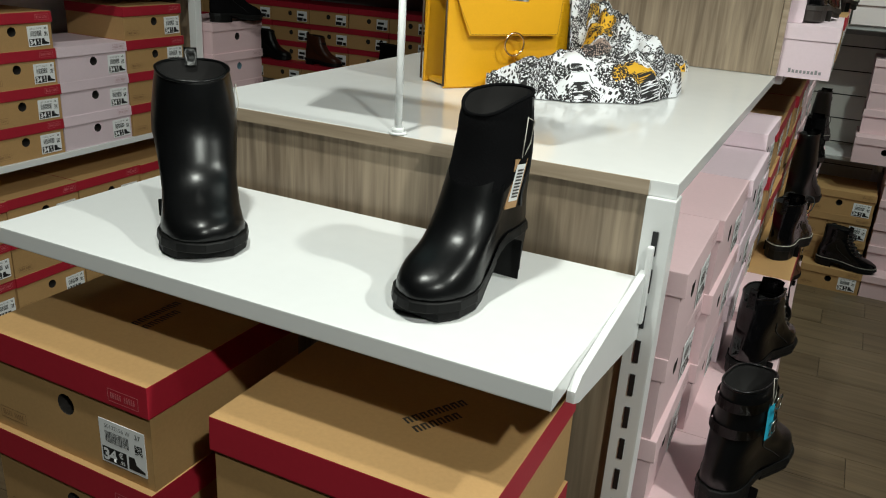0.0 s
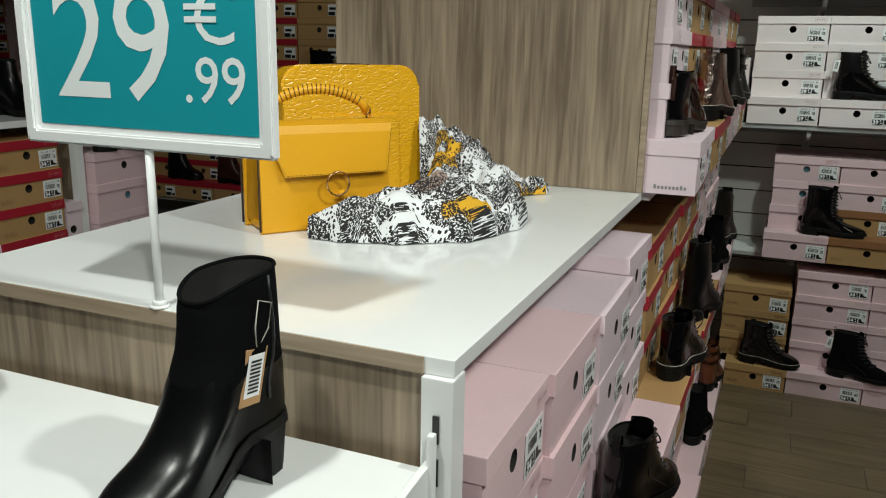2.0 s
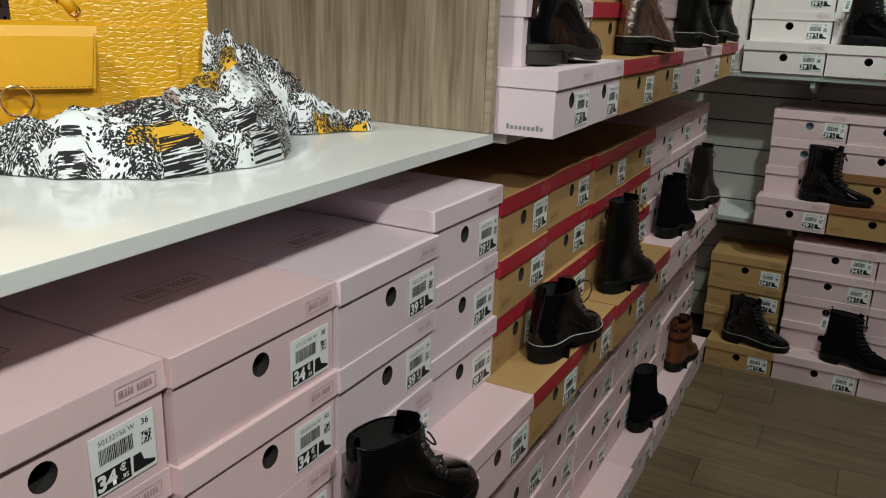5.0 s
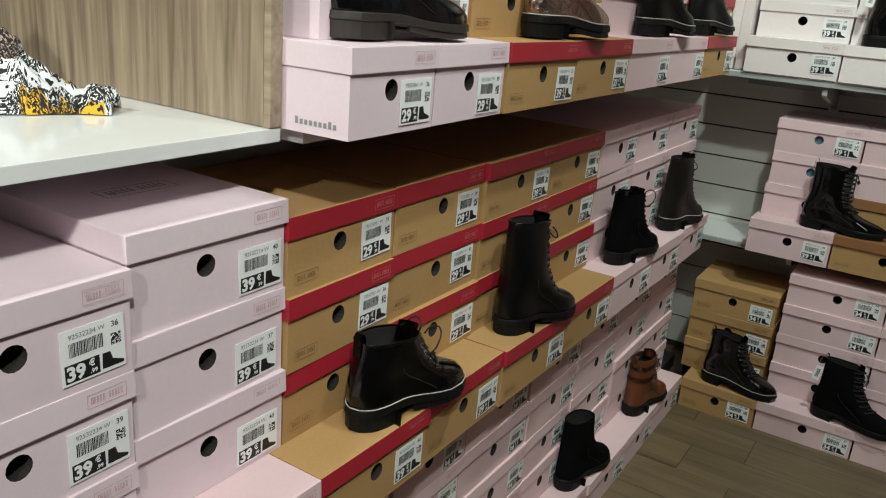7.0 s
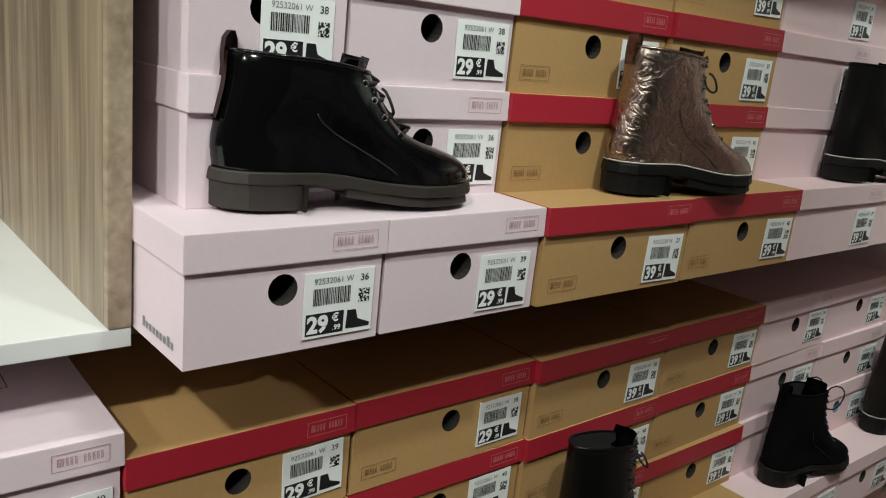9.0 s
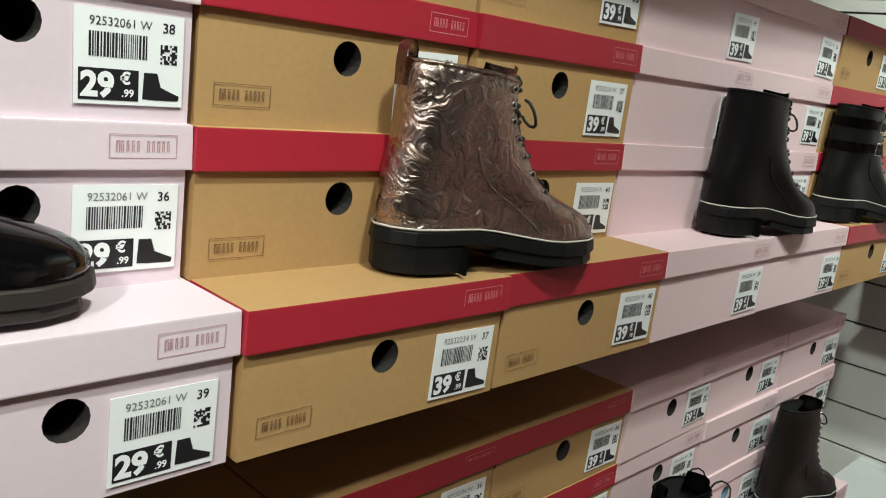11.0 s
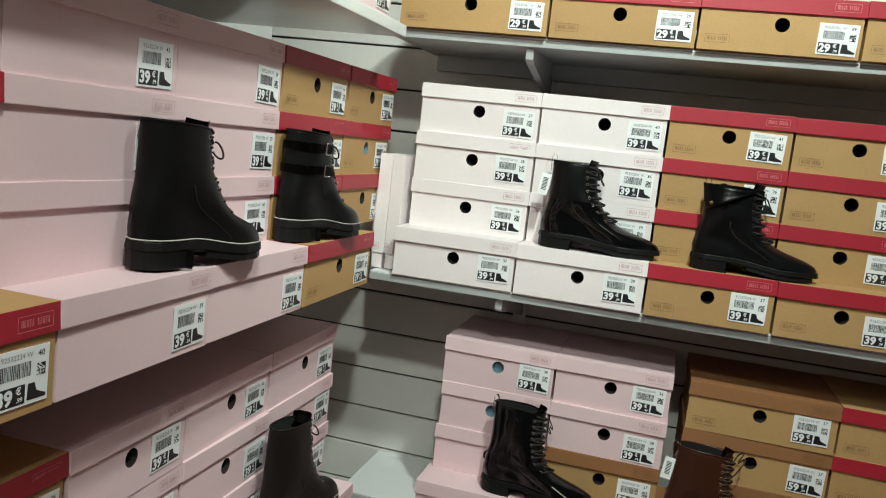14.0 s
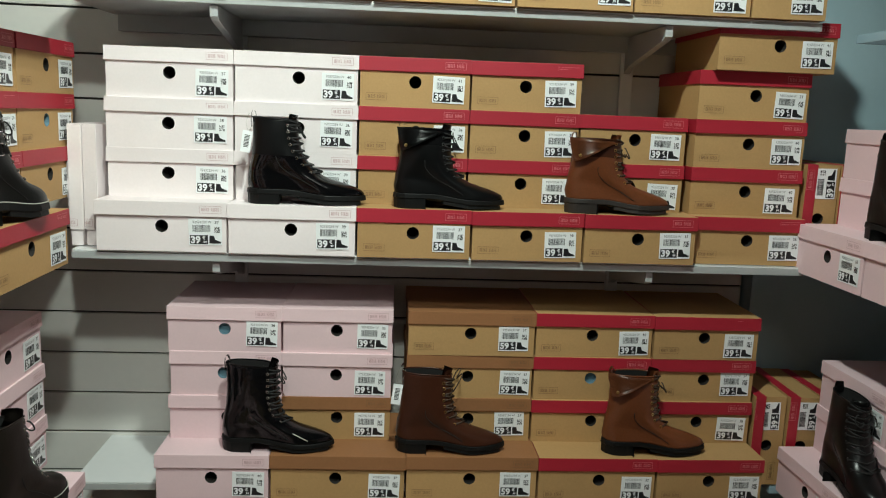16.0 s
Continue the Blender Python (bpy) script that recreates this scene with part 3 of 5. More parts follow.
    for i in range(15):
        z = 0.012 + (min(h * 0.55, 0.085) - 0.012) * i / 14
        xf, xb = smooth_at(front, z) * L, smooth_at(rear, z) * L
        seam.append(skin(xb + (xf - xb) * (0.62 - 0.16 * math.sin(i / 14 * 1.6)), z, 0.0006))
    tube_into(bm, seam, 0.0009, 4)
    part("side_seam", bm, STEEL if upper is BRONZE else LACE, root)

    if laces is not None:
        bm, rims = bmesh.new(), []
        z = 0.052
        rows = []
        while z < h - 0.006:
            rows.append(z)
            z += 0.0155
        for i, z in enumerate(rows):
            xf = smooth_at(front, z) * L
            far_x, mid_x, up = xf - 0.020, xf - 0.006, 0.006
            tube_into(bm, [skin(far_x, z, 0.001, -1), skin(mid_x, z + 0.002, 0.002, -1), pt((xf + 0.0035, 0, z + 0.003)), skin(mid_x, z + 0.004, 0.002, 1), skin(far_x, z + up, 0.001, 1)], 0.0025, 5)
            if i % 2 == 0 or i == len(rows) - 1:
                tube_into(bm, [skin(far_x, z, 0.001, 1), skin(mid_x, z + 0.003, 0.003, 1), pt((xf + 0.0055, 0, z + 0.006)), skin(mid_x, z + 0.009, 0.003, -1), skin(far_x, z + 0.012, 0.001, -1)], 0.0022, 5)
            for sy in (-1, 1):
                c = skin(far_x - 0.003, z, 0.0008, sy)
                rims.append(c)
        xf = smooth_at(front, h - 0.01) * L
        for sy in (-1, 1):
            c = pt((xf + 0.004, sy * 0.006, h - 0.008 if bow else h - 0.03))
            big = 0.020 if bow else 0.011
            tube_into(bm, [c + Vector((0.008 + big * math.sin(q) * 0.6, sy * big * (1 - math.cos(q)) * 0.9, (1 if bow else -1) * big * math.sin(q) * 0.9 * (1 if q < 3.2 else 1.6))) for q in [k * 0.6 for k in range(9)]], 0.0017, 5)
        part("laces", bm, laces, root, smooth=True)
        mt = STEEL if stitch or upper in (PATENT,) else BRASS if upper in (TAN, CHESTNUT) else INK
        if ("eyelet", mt) not in CACHE:
            ebm = bmesh.new()
            tube_into(ebm, [(0.0032 * math.cos(q), 0, 0.0032 * math.sin(q)) for q in [k * math.pi / 4 for k in range(8)]], 0.0011, 4, closed=True)
            CACHE["eyelet", mt] = mesh_of(ebm, "eyelet", mt)
        for c in rims:
            put("eyelet", CACHE["eyelet", mt], root, Matrix.Translation(c))
        # tongue standing above the collar
        bm = bmesh.new()
        zt = h
        xf = smooth_at(front, zt) * L
        grid = []
        for i in range(4):
            z = zt - 0.02 + 0.012 * i
            grid.append([bm.verts.new(pt((xf - 0.008 - 0.02 * (j / 2 - 1) ** 2 + 0.003 * i, 0.022 * (j / 2 - 1), z))) for j in range(5)])
        for i in range(3):
            for j in range(4):
                bm.faces.new((grid[i][j], grid[i][j + 1], grid[i + 1][j + 1], grid[i + 1][j]))
        bmesh.ops.solidify(bm, geom=bm.faces[:], thickness=0.004)
        part("tongue", bm, upper, root, smooth=True)
    def ribbon(bm, path, half, thick=0.002):
        rows = [[bm.verts.new(pt((x, sy * half, z))) for sy in (-1, -0.5, 0.5, 1)] for x, z in path]
        for a, b in zip(rows, rows[1:]):
            for k in range(3):
                bm.faces.new((a[k], a[k + 1], b[k + 1], b[k]))
        bmesh.ops.solidify(bm, geom=bm.faces[:], thickness=thick)

    xb = smooth_at(rear, h) * L
    if tab:
        bm = bmesh.new()
        ribbon(bm, [(xb - 0.003, h - 0.022), (xb - 0.004, h - 0.004), (xb - 0.003, h + 0.010), (xb + 0.001, h + 0.0165), (xb + 0.005, h + 0.017), (xb + 0.008, h + 0.010), (xb + 0.008, h - 0.006)], 0.008)
        part("pull_tab", bm, backstay or upper, root, smooth=True)
    if backstay:
        bm = bmesh.new()
        zs = [h * (0.45 + 0.55 * k / 6) for k in range(7)]
        ribbon(bm, [(smooth_at(rear, z) * L - 0.0022, z) for z in zs], 0.013)
        part("backstay", bm, backstay, root, "tan leather heel strip", smooth=True)
    if flap:
        # folded cuff: a three-cornered leather flap turned down over the outer side
        bm = bmesh.new()
        A, B, C = (0.015 * L, h + 0.004), (0.43 * L, h - 0.004), (0.05 * L, h - 0.056)
        n = 8
        grid = {}
        for i in range(n + 1):
            for j in range(n + 1 - i):
                u, v = i / n, j / n
                x = A[0] + (B[0] - A[0]) * u + (C[0] - A[0]) * v
                z = A[1] + (B[1] - A[1]) * u + (C[1] - A[1]) * v
                p = skin(x, min(z, h), 0.003 + 0.020 * v * v + 0.004 * math.sin(3 * u))
                p.z += max(0.0, z - h)
                grid[i, j] = bm.verts.new(p)
        for i in range(n):
            for j in range(n - i):
                bm.faces.new((grid[i, j], grid[i + 1, j], grid[i, j + 1]))
                if j < n - i - 1:
                    bm.faces.new((grid[i + 1, j], grid[i + 1, j + 1], grid[i, j + 1]))
        bmesh.ops.solidify(bm, geom=bm.faces[:], thickness=0.003)
        cuff = part("cuff", bm, flap, root, "folded leather cuff flap", smooth=True)
        bm = bmesh.new()
        bmesh.ops.create_uvsphere(bm, u_segments=10, v_segments=6, radius=0.0045, matrix=Matrix.Translation(skin(0.085 * L, h - 0.040, 0.018)) @ Matrix.Diagonal((1, 0.5, 1, 1)))
        part("stud", bm, BRASS, cuff, "brass stud", smooth=True)
    if straps:
        for zz in (0.55, 0.80):
            bm = bmesh.new()
            r = ring(h * zz, 0.003)
            r2 = ring(h * zz + 0.016, 0.003)
            loft(bm, [[pt(p) for p in r], [pt(p) for p in r2]])
            bmesh.ops.solidify(bm, geom=bm.faces[:], thickness=0.002)
            st = part("strap", bm, upper, root, smooth=True)
            bm = bmesh.new()
            xq = 0.30 * L
            c = pt((xq, -shaft_w - 0.007, h * zz + 0.008))
            tube_into(bm, [c + Vector((sx * 0.009, 0, sz * 0.011)) for sx, sz in ((-1, -1), (1, -1), (1, 1), (-1, 1))], 0.0016, 5, closed=True)
            part("buckle", bm, STEEL, st, "steel buckle", smooth=True)
    if zip_side:
        bm = bmesh.new()
        tube_into(bm, [skin(0.20 * L, z, 0.0005, outer) for z in [0.03 + (h - 0.032) * i / 8 for i in range(9)]], 0.0022, 5)
        part("zip", bm, INK, root)
    if cap:
        bm = bmesh.new()
        r = ring(0.03, 0.0005)
        tube_into(bm, [pt((smooth_at(front, z) * L - 0.058 + 0.0, y, z)) for y, z in ((-0.040, 0.012), (-0.036, 0.028), (-0.02, 0.043), (0, 0.047), (0.02, 0.043), (0.036, 0.028))], 0.0015, 5)
        part("toe_cap_stitching", bm, cap, root)
    if tag:
        hang_tag(pt((0.02 * L if tag == "white" else 0.30 * L, -0.012 if tag == "white" else outer * (shaft_w * 0.8 + 0.003), h - 0.012)), root, tag, outer)
    tagged(root, label, "boot", "boots on display")
    return root


def hang_tag(at, root, tag, outer=-1):
    """A swing tag on a looped thread."""
    x, y, z = at
    bm = bmesh.new()
    box_into(bm, -0.012, 0.012, -0.0006, 0.0006, -0.062, -0.010)
    if tag != "cyan":
        for k in range(9):
            zz = -0.050 + 0.0035 * k
            vs = [bm.verts.new(p) for p in ((-0.006, -0.0016, zz), (0.006, -0.0016, zz), (0.006, -0.0016, zz + 0.0018), (-0.006, -0.0016, zz + 0.0018))]
            bm.faces.new(vs).material_index = 1
        vs = [bm.verts.new(p) for p in ((-0.009, -0.0011, -0.054), (0.009, -0.0011, -0.054), (0.009, -0.0011, -0.015), (-0.009, -0.0011, -0.015))]
        bm.faces.new(vs).material_index = 2
    t = part("swing_tag", bm, [{"kraft": TAG_CARD, "white": STICKER, "cyan": CYAN_TAG}[tag], INK, STICKER], root, tag + " card price tag", m=pose(x, y + outer * 0.004, z - (0.045 if tag == "kraft" else 0.01), 6 * outer, 8, 90 + 90 * outer) @ Matrix.Diagonal((1.3, 1.3, 1.15, 1) if tag == "kraft" else (1, 1, 1, 1)))
    bm = bmesh.new()
    tube_into(bm, [(0, 0, -0.012), (-0.008, -0.002, 0.01), (-0.004, 0.002, 0.032), (0.012, 0.002, 0.028), (0.010, 0, 0.006)], 0.0006, 4, closed=True)
    part("thread", bm, THREAD, t)


# ---------- room ----------
def structure(name, b, mat, label, bevel=0.0, cat="wall"):
    return tagged(slab(name, b, mat, bevel=bevel), label, cat, kind="structure")


floor = structure("floor", (-6.2, 3.2, -1.6, 4.86, -0.1, -0.006), BLACK_VOID, "dark subfloor under brown vinyl planks", cat="floor")
structure("ceiling", (-6.2, 3.2, -1.6, 4.86, 2.9, 3.0), CEILING, "plain dark grey shop ceiling", cat="ceiling")
structure("wall_north", (-6.2, 3.2, 4.78, 4.86, -0.006, 2.9), WHITE_WALL, "grey shop wall behind the shelving")
structure("wall_south", (-6.2, 3.2, -1.68, -1.6, -0.1, 2.9), WHITE_WALL, "plain grey shop wall")
structure("wall_west", (-6.28, -6.2, -1.68, 4.86, -0.1, 2.9), WHITE_WALL, "plain grey shop wall")
structure("wall_east", (3.2, 3.28, -1.68, 4.86, -0.1, 2.9), WHITE_WALL, "plain grey shop wall")

# back wall: slatwall boards with dark grooves between
slatwall = structure("wall_slatwall", (-1.1, 1.78, 4.762, 4.78, 0.0, 2.4), GROOVE, "grey white slatwall with dark horizontal grooves")
z = 0.031
while z < 2.3:
    slab("slat", (-1.1, 1.78, 4.750, 4.762, z, z + 0.117), SLAT, slatwall, bevel=0.002)
    z += 0.1232
structure("wall_blue_panel", (1.79, 3.2, 4.70, 4.78, 0.0, 2.4), BLUE_WALL, "pale blue lit wall panel past the shelf end")


# ---------- shelving on the back wall ----------
SHELF_GREY = material("grey_painted_metal_shelf", (0.42, 0.43, 0.43), 0.4, grain=0.03, stains=0.06)


def wall_shelf(x0, x1, y0, z_top, thick=0.022, brackets=()):
    root = new("wall_shelf")
    slab("board", (x0, x1, y0 + 0.002, 4.75, z_top - 0.004, z_top), WHITE_LAM, root, bevel=0.001)
    slab("tray", (x0, x1, y0, 4.75, z_top - thick, z_top - 0.0045), SHELF_GREY, root, "grey metal shelf tray", bevel=0.002)
    slab("rail", (x0 + 0.02, x1 - 0.02, 4.715, 4.748, z_top - thick - 0.045, z_top - thick), SHELF_GREY, root, bevel=0.002)
    for x in brackets:
        bm = bmesh.new()
        prof = [(4.75, -0.002), (y0 + 0.012, -0.002), (y0 + 0.012, -0.028), (y0 + 0.03, -0.036), (4.70, -0.085), (4.75, -0.11)]
        a = [bm.verts.new((x - 0.009, p, z_top - thick + q)) for p, q in prof]
        b = [bm.verts.new((x + 0.009, p, z_top - thick + q)) for p, q in prof]
        bm.faces.new(a)
        bm.faces.new(b)
        for i in range(len(prof)):
            j = (i + 1) % len(prof)
            bm.faces.new((a[i], a[j], b[j], b[i]))
        part("bracket", bm, SHELF_GREY, root)
    return tagged(root, "white laminate wall shelf on metal brackets", "shelf", "wall shelves")


wall_shelf(-0.075, 1.775, 4.385, 1.266, brackets=(0.27, 1.37))
wall_shelf(-0.075, 1.75, 4.385, 1.882, brackets=(0.27, 1.37))
wall_shelf(-0.12, 1.75, 4.44, 0.632, brackets=(0.27, 1.37))
tagged(slab("shelf_plinth", (-0.05, 1.75, 4.50, 4.75, 0.0, 0.10), BLACK_VOID), "black plinth below the wall shelves", "plinth")
for x in (0.27, 1.37):
    up = new("shelf_upright")
    slab("channel", (x - 0.018, x + 0.018, 4.735, 4.7495, 0.1, 2.3), WHITE_METAL, up, bevel=0.002)
    tagged(up, "slotted white metal shelf upright on the wall", "upright", "shelf uprights")


def north(kind, x0, x1, y, z, **kw):
    """A box on the back wall, its front at y."""
    return shoebox(kind, pose((x0 + x1) / 2, y, z), x1 - x0, **kw)


def row_north(kinds, xs, y, z, **kw):
    for k, a, b in zip(kinds, xs, xs[1:]):
        if k:
            north(k, a, b, y, z, **kw)


H = 0.123
XB = (-0.013, 0.302, 0.616, 0.901, 1.185, 1.476)
row_north(("pale", "pale", "kraft", "kraft", "kraft"), XB, 4.375, 1.268)
XS = (-0.009, 0.304, 0.612, 0.893, 1.178, 1.46, 1.742)
for i in range(3):
    row_north(("pale", "pale", "kraft", "kraft", "kraft" if i < 2 else None), XS, 4.458, 1.268 + H * (i + 1))
for i in range(4):
    north("kraft", 1.472, 1.768, 4.44 if i else 4.40, 1.268 + H * i)
north("kraft", 1.50, 1.81, 4.41, 1.268 + H * 4)
# boxes set upright on end beside the stack
for x in (-0.075, -0.040):
    b = shoebox("pale", pose(x, 4.43, 1.268 + 0.0, 0, 0, 0) @ pose(0.0, 0, 0), 0.034, h=0.30, d=0.28, label=False, lh=0.26)
# top shelf, only the feet of its boxes in sight
row_north(("kraft",) * 6, (-0.06, 0.31, 0.645, 0.984, 1.27, 1.56, 1.75), 4.37, 1.884, price=29)
# middle shelf
row_north(("pink", None, None, "kraft", "kraft"), (0.125, 0.41, 0.755, 1.098, 1.412, 1.70), 4.335, 0.634, h=0.125)
row_north(("brown", "brown"), (0.41, 0.755, 1.098), 4.335, 0.634, h=0.125, price=59)
for i in range(3):
    z = 0.759 + 0.119 * i
    row_north(("pink", "pink" if i else "brown"), (0.135 + 0.004 * (i % 2), 0.427, 0.715), 4.44, z, h=0.119, price=39 if i else 59)
    row_north(("brown",), (0.752, 1.091), 4.44, z, h=0.119, price=59)
    row_north(("kraft", "kraft"), (1.091, 1.41, 1.70), 4.44, z, h=0.119)
# floor row and the stacks behind
row_north(("plain", "pink", "pink", "pink", "kraft", "kraft"), (0.018, 0.30, 0.632, 0.95, 1.26, 1.52, 1.75), 4.225, 0.0, h=0.115, price=34)
for i in range(3):
    row_north(("plain",), (-0.025, 0.285), 4.34, 0.115 + 0.122 * i, price=34)
for i in range(4):
    row_north(("pink", "pink", "pink", "kraft"), (0.30, 0.625, 0.94, 1.26, 1.56), 4.35, 0.115 + 0.117 * i, h=0.117, price=34)


# ---------- the gondola beside the aisle ----------
def east(kind, y0, y1, x, z, **kw):
    """A box on the gondola, its front at x and facing the aisle."""
    return shoebox(kind, pose(x, (y0 + y1) / 2, z, 0, 0, 90), y1 - y0, **kw)


def row_east(kinds, ys, x, z, **kw):
    for k, a, b in zip(kinds, ys, ys[1:]):
        if k:
            east(k, a, b, x, z, **kw)


gondola = new("display_gondola")
slab("end_panel", (-0.925, -0.165, 1.0, 1.024, 0.02, 1.245), WOOD, gondola, "grey oak end panel")
top = slab("counter_top", (-0.925, -0.13, 0.992, 2.155, 1.245, 1.265), WHITE_LAM, gondola, "glossy white counter top", bevel=0.0015)
slab("edge_band", (-0.925, -0.165, 0.9885, 0.9915, 1.246, 1.2645), WOOD_EDGE, gondola, "oak edge band", bevel=0.0)
slab("high_panel", (-0.935, -0.142, 2.132, 2.155, 1.2655, 2.3), WOOD, gondola, "tall grey oak panel")
slab("panel_edge", (-0.1415, -0.128, 2.132, 2.155, 1.2655, 2.3), WOOD_EDGE, gondola, "oak panel edge")
slab("spine", (-0.545, -0.525, 1.03, 4.60, 0.02, 1.24), WHITE_METAL, gondola, "white back panel")
slab("high_spine", (-0.545, -0.525, 2.19, 4.60, 1.24, 2.3), WHITE_METAL, gondola, "white back panel")
slab("plinth", (-0.92, -0.10, 1.03, 4.55, 0.0, 0.06), BLACK_VOID, gondola, "black plinth")
slab("upper_shelf", (-0.50, -0.115, 2.185, 4.25, 1.24, 1.262), WHITE_LAM, gondola, "white shelf")
slab("top_shelf", (-0.50, 0.005, 2.185, 4.25, 1.842, 1.868), WHITE_LAM, gondola, "white shelf")
slab("low_shelf", (-0.50, -0.115, 1.85, 4.25, 0.620, 0.639), WHITE_LAM, gondola, "white shelf")
# slotted post
for px in (-0.16,):
    bm = bmesh.new()
    box_into(bm, -0.165, -0.128, 0.984, 1.020, 0.02, 1.2445, bevel=0.002)
    post = part("post", bm, WHITE_METAL, gondola, "white slotted metal post")
    z = 0.06
    while z < 1.2:
        slab("slot", (-0.150, -0.143, 0.9815, 0.9838, z, z + 0.032), INK, post, bevel=0.0)
        z += 0.0505
    slab("far_post", (-0.47, -0.435, 2.158, 2.186, 0.02, 2.3), WHITE_METAL, gondola)
tagged(gondola, "grey oak and white shop gondola with shelves of boxes", "shelving unit")

# sloping ledge hung on the gondola's end
ledge = new("hanging_shelf")
slab("board", (-0.945, -0.158, 0.655, 0.982, 1.117, 1.140), WHITE_LAM, ledge, bevel=0.0015)
bm = bmesh.new()
prof = [(0.982, 1.150), (0.72, 1.128), (0.700, 1.118), (0.700, 1.105), (0.72, 1.096), (0.982, 1.055)]
a = [bm.verts.new((-0.1575, p, q)) for p, q in prof]
b = [bm.verts.new((-0.1490, p, q)) for p, q in prof]
bm.faces.new(a)
bm.faces.new(b)
for i in range(len(prof)):
    j = (i + 1) % len(prof)
    bm.faces.new((a[i], a[j], b[j], b[i]))
part("bracket", bm, WHITE_METAL, ledge)
bm = bmesh.new()
box_into(bm, -0.152, -0.144, 0.970, 0.9815, 1.08, 1.185, bevel=0.003)
part("hook", bm, WHITE_METAL, ledge)
tagged(ledge, "white laminate shelf hooked on the gondola end", "shelf")

# boxes below the hanging shelf
h1 = h2 = 0.155
for i in range(6):
    b1 = shoebox("kraft", pose(-0.805, 0.624, 0.071 + h1 * i), 0.312, h=h1, d=0.30, price=34, lh=0.045, shift=0.0)
    b2 = shoebox("kraft", pose(-0.374, 0.622, 0.071 + h2 * i), 0.348, h=h2, d=0.30, price=34, lh=0.045, shift=0.0)
bm = bmesh.new()
for r, chars in ((0, 8), (1, 6)):
    for k in range(chars):
        x, y = 0.011 * k, -0.020 * r
        for q in ((x, x + 0.003, y, y + 0.013), (x + 0.003, x + 0.0085, y + 0.010, y + 0.013), (x + 0.0055, x + 0.0085, y, y + 0.010)):
            bm.faces.new([bm.verts.new((q[a], q[b], 0.0004)) for a, b in ((0, 2), (1, 2), (1, 3), (0, 3))])
LID_PRINT = mesh_of(bm, "lid_print", INK)
put("lid_print", LID_PRINT, b1, pose(0.02, 0.11, h1, 0, 0, 90), "black bar lettering")
put("lid_print", LID_PRINT, b2, pose(0.03, 0.10, h2, 0, 0, 60), "black bar lettering")
tagged(slab("box_plinth", (-0.945, -0.17, 0.62, 0.98, 0.0, 0.07), BLACK_VOID), "black plinth under stacked kraft boxes", "plinth")

# upper level boxes
YU = (2.156, 2.367, 2.597, 2.896, 3.208, 3.530, 3.866, 4.225)
for k, a, b, p in zip(("lilac", "lilac", "kraft", "kraft", "pink", "pink", "kraft"), YU, YU[1:], (29, 29, 39, 39, 39, 39, 39)):
    east(k, a, b, -0.016, 1.264, h=0.124, price=p, d=0.30, hole=k != "pink", shift=-0.004 if k == "kraft" else -0.008)
bm = bmesh.new()
for k in range(9):
    bm.faces.new([bm.verts.new((0, 0.0085 * k + a, b)) for a, b in ((0, 0), (0.0055, 0), (0.0055, 0.007 + 0.003 * (k in (1, 8))), (0, 0.007 + 0.003 * (k in (1, 8))))])
END_PRINT = mesh_of(bm, "end_print", GREY_INK)
end_box = [o for o in bpy.data.objects if o.name.startswith("shoebox") and abs(o.matrix_basis.translation.y - (YU[0] + YU[1]) / 2) < 0.02 and 1.25 < o.matrix_basis.translation.z < 1.28][0]
put("end_print", END_PRINT, end_box, pose(-(YU[1] - YU[0]) / 2 + 0.0022, 0.020, 0.012), "small grey bar lettering")
YV = (2.19, 2.36, 2.594, 2.896, 3.198, 3.530, 3.862, 4.188, 4.50)
for i in range(3):
    for k, a, b, p in zip(("lilac", "lilac", "kraft", "kraft", "pink", "pink", "kraft", "kraft"), YV, YV[1:], (29, 29, 39, 39, 39, 39, 39, 39)):
        east(k, a, b, -0.10, 1.388 + 0.125 * i, h=0.125, price=p, d=0.28, hole=k != "pink", shift=-0.004 if k == "kraft" else -0.008)
row_east(("pink", "pink", "kraft", "kraft", "pink", "pink"), (2.2, 2.52, 2.84, 3.16, 3.5, 3.85, 4.2), -0.02, 1.870, price=29)

# lower level: recessed stacks above a stepped row
YL = (1.035, 1.302, 1.592, 1.873, 2.138, 2.405, 2.710, 3.030, 3.335, 3.622, 3.928, 4.26)
KL = ("pink", "pink", "lilac", "lilac", "kraft", "kraft", "kraft", "kraft", "pink", "pink", "pink")
XL = (-0.115, -0.10, -0.095, -0.10, -0.10, -0.10, -0.10, -0.10, -0.10, -0.10, -0.10)
PL = (34, 34, 39, 39, 29, 29, 39, 39, 39, 39, 39)
for i in range(3):
    for j, k in enumerate(KL):
        hh, zb = ((0.130, 0.7465), (0.130, 0.7465), (0.130, 0.7465), (0.134, 0.770))[j] if j < 4 else (0.1245, 0.769)
        bx = east(k, YL[j], YL[j + 1], XL[j], zb + hh * i, h=hh, price=PL[j], d=0.31)
        if i == 2 and j < 4:
            put("lid_logo", logo_mesh("plain"), bx, pose(-0.055, 0.135, hh + 0.003, -90, 0, 0) @ Matrix.Diagonal((2.2, 1, 2.2, 1)))
YP = (1.04, 1.30, 1.56, 1.83, 2.110, 2.40, 2.683, 3.0, 3.300, 3.625, 3.905, 4.215)
row_east((None, None, None, "pink", "kraft", "kraft", "kraft", "kraft", "pink", "pink", "pink"), YP, 0.0, 0.640, h=0.129, d=0.33)
row_east(("pink", "pink", "pink"), YP[:4], 0.018, 0.6185, h=0.127, d=0.33)
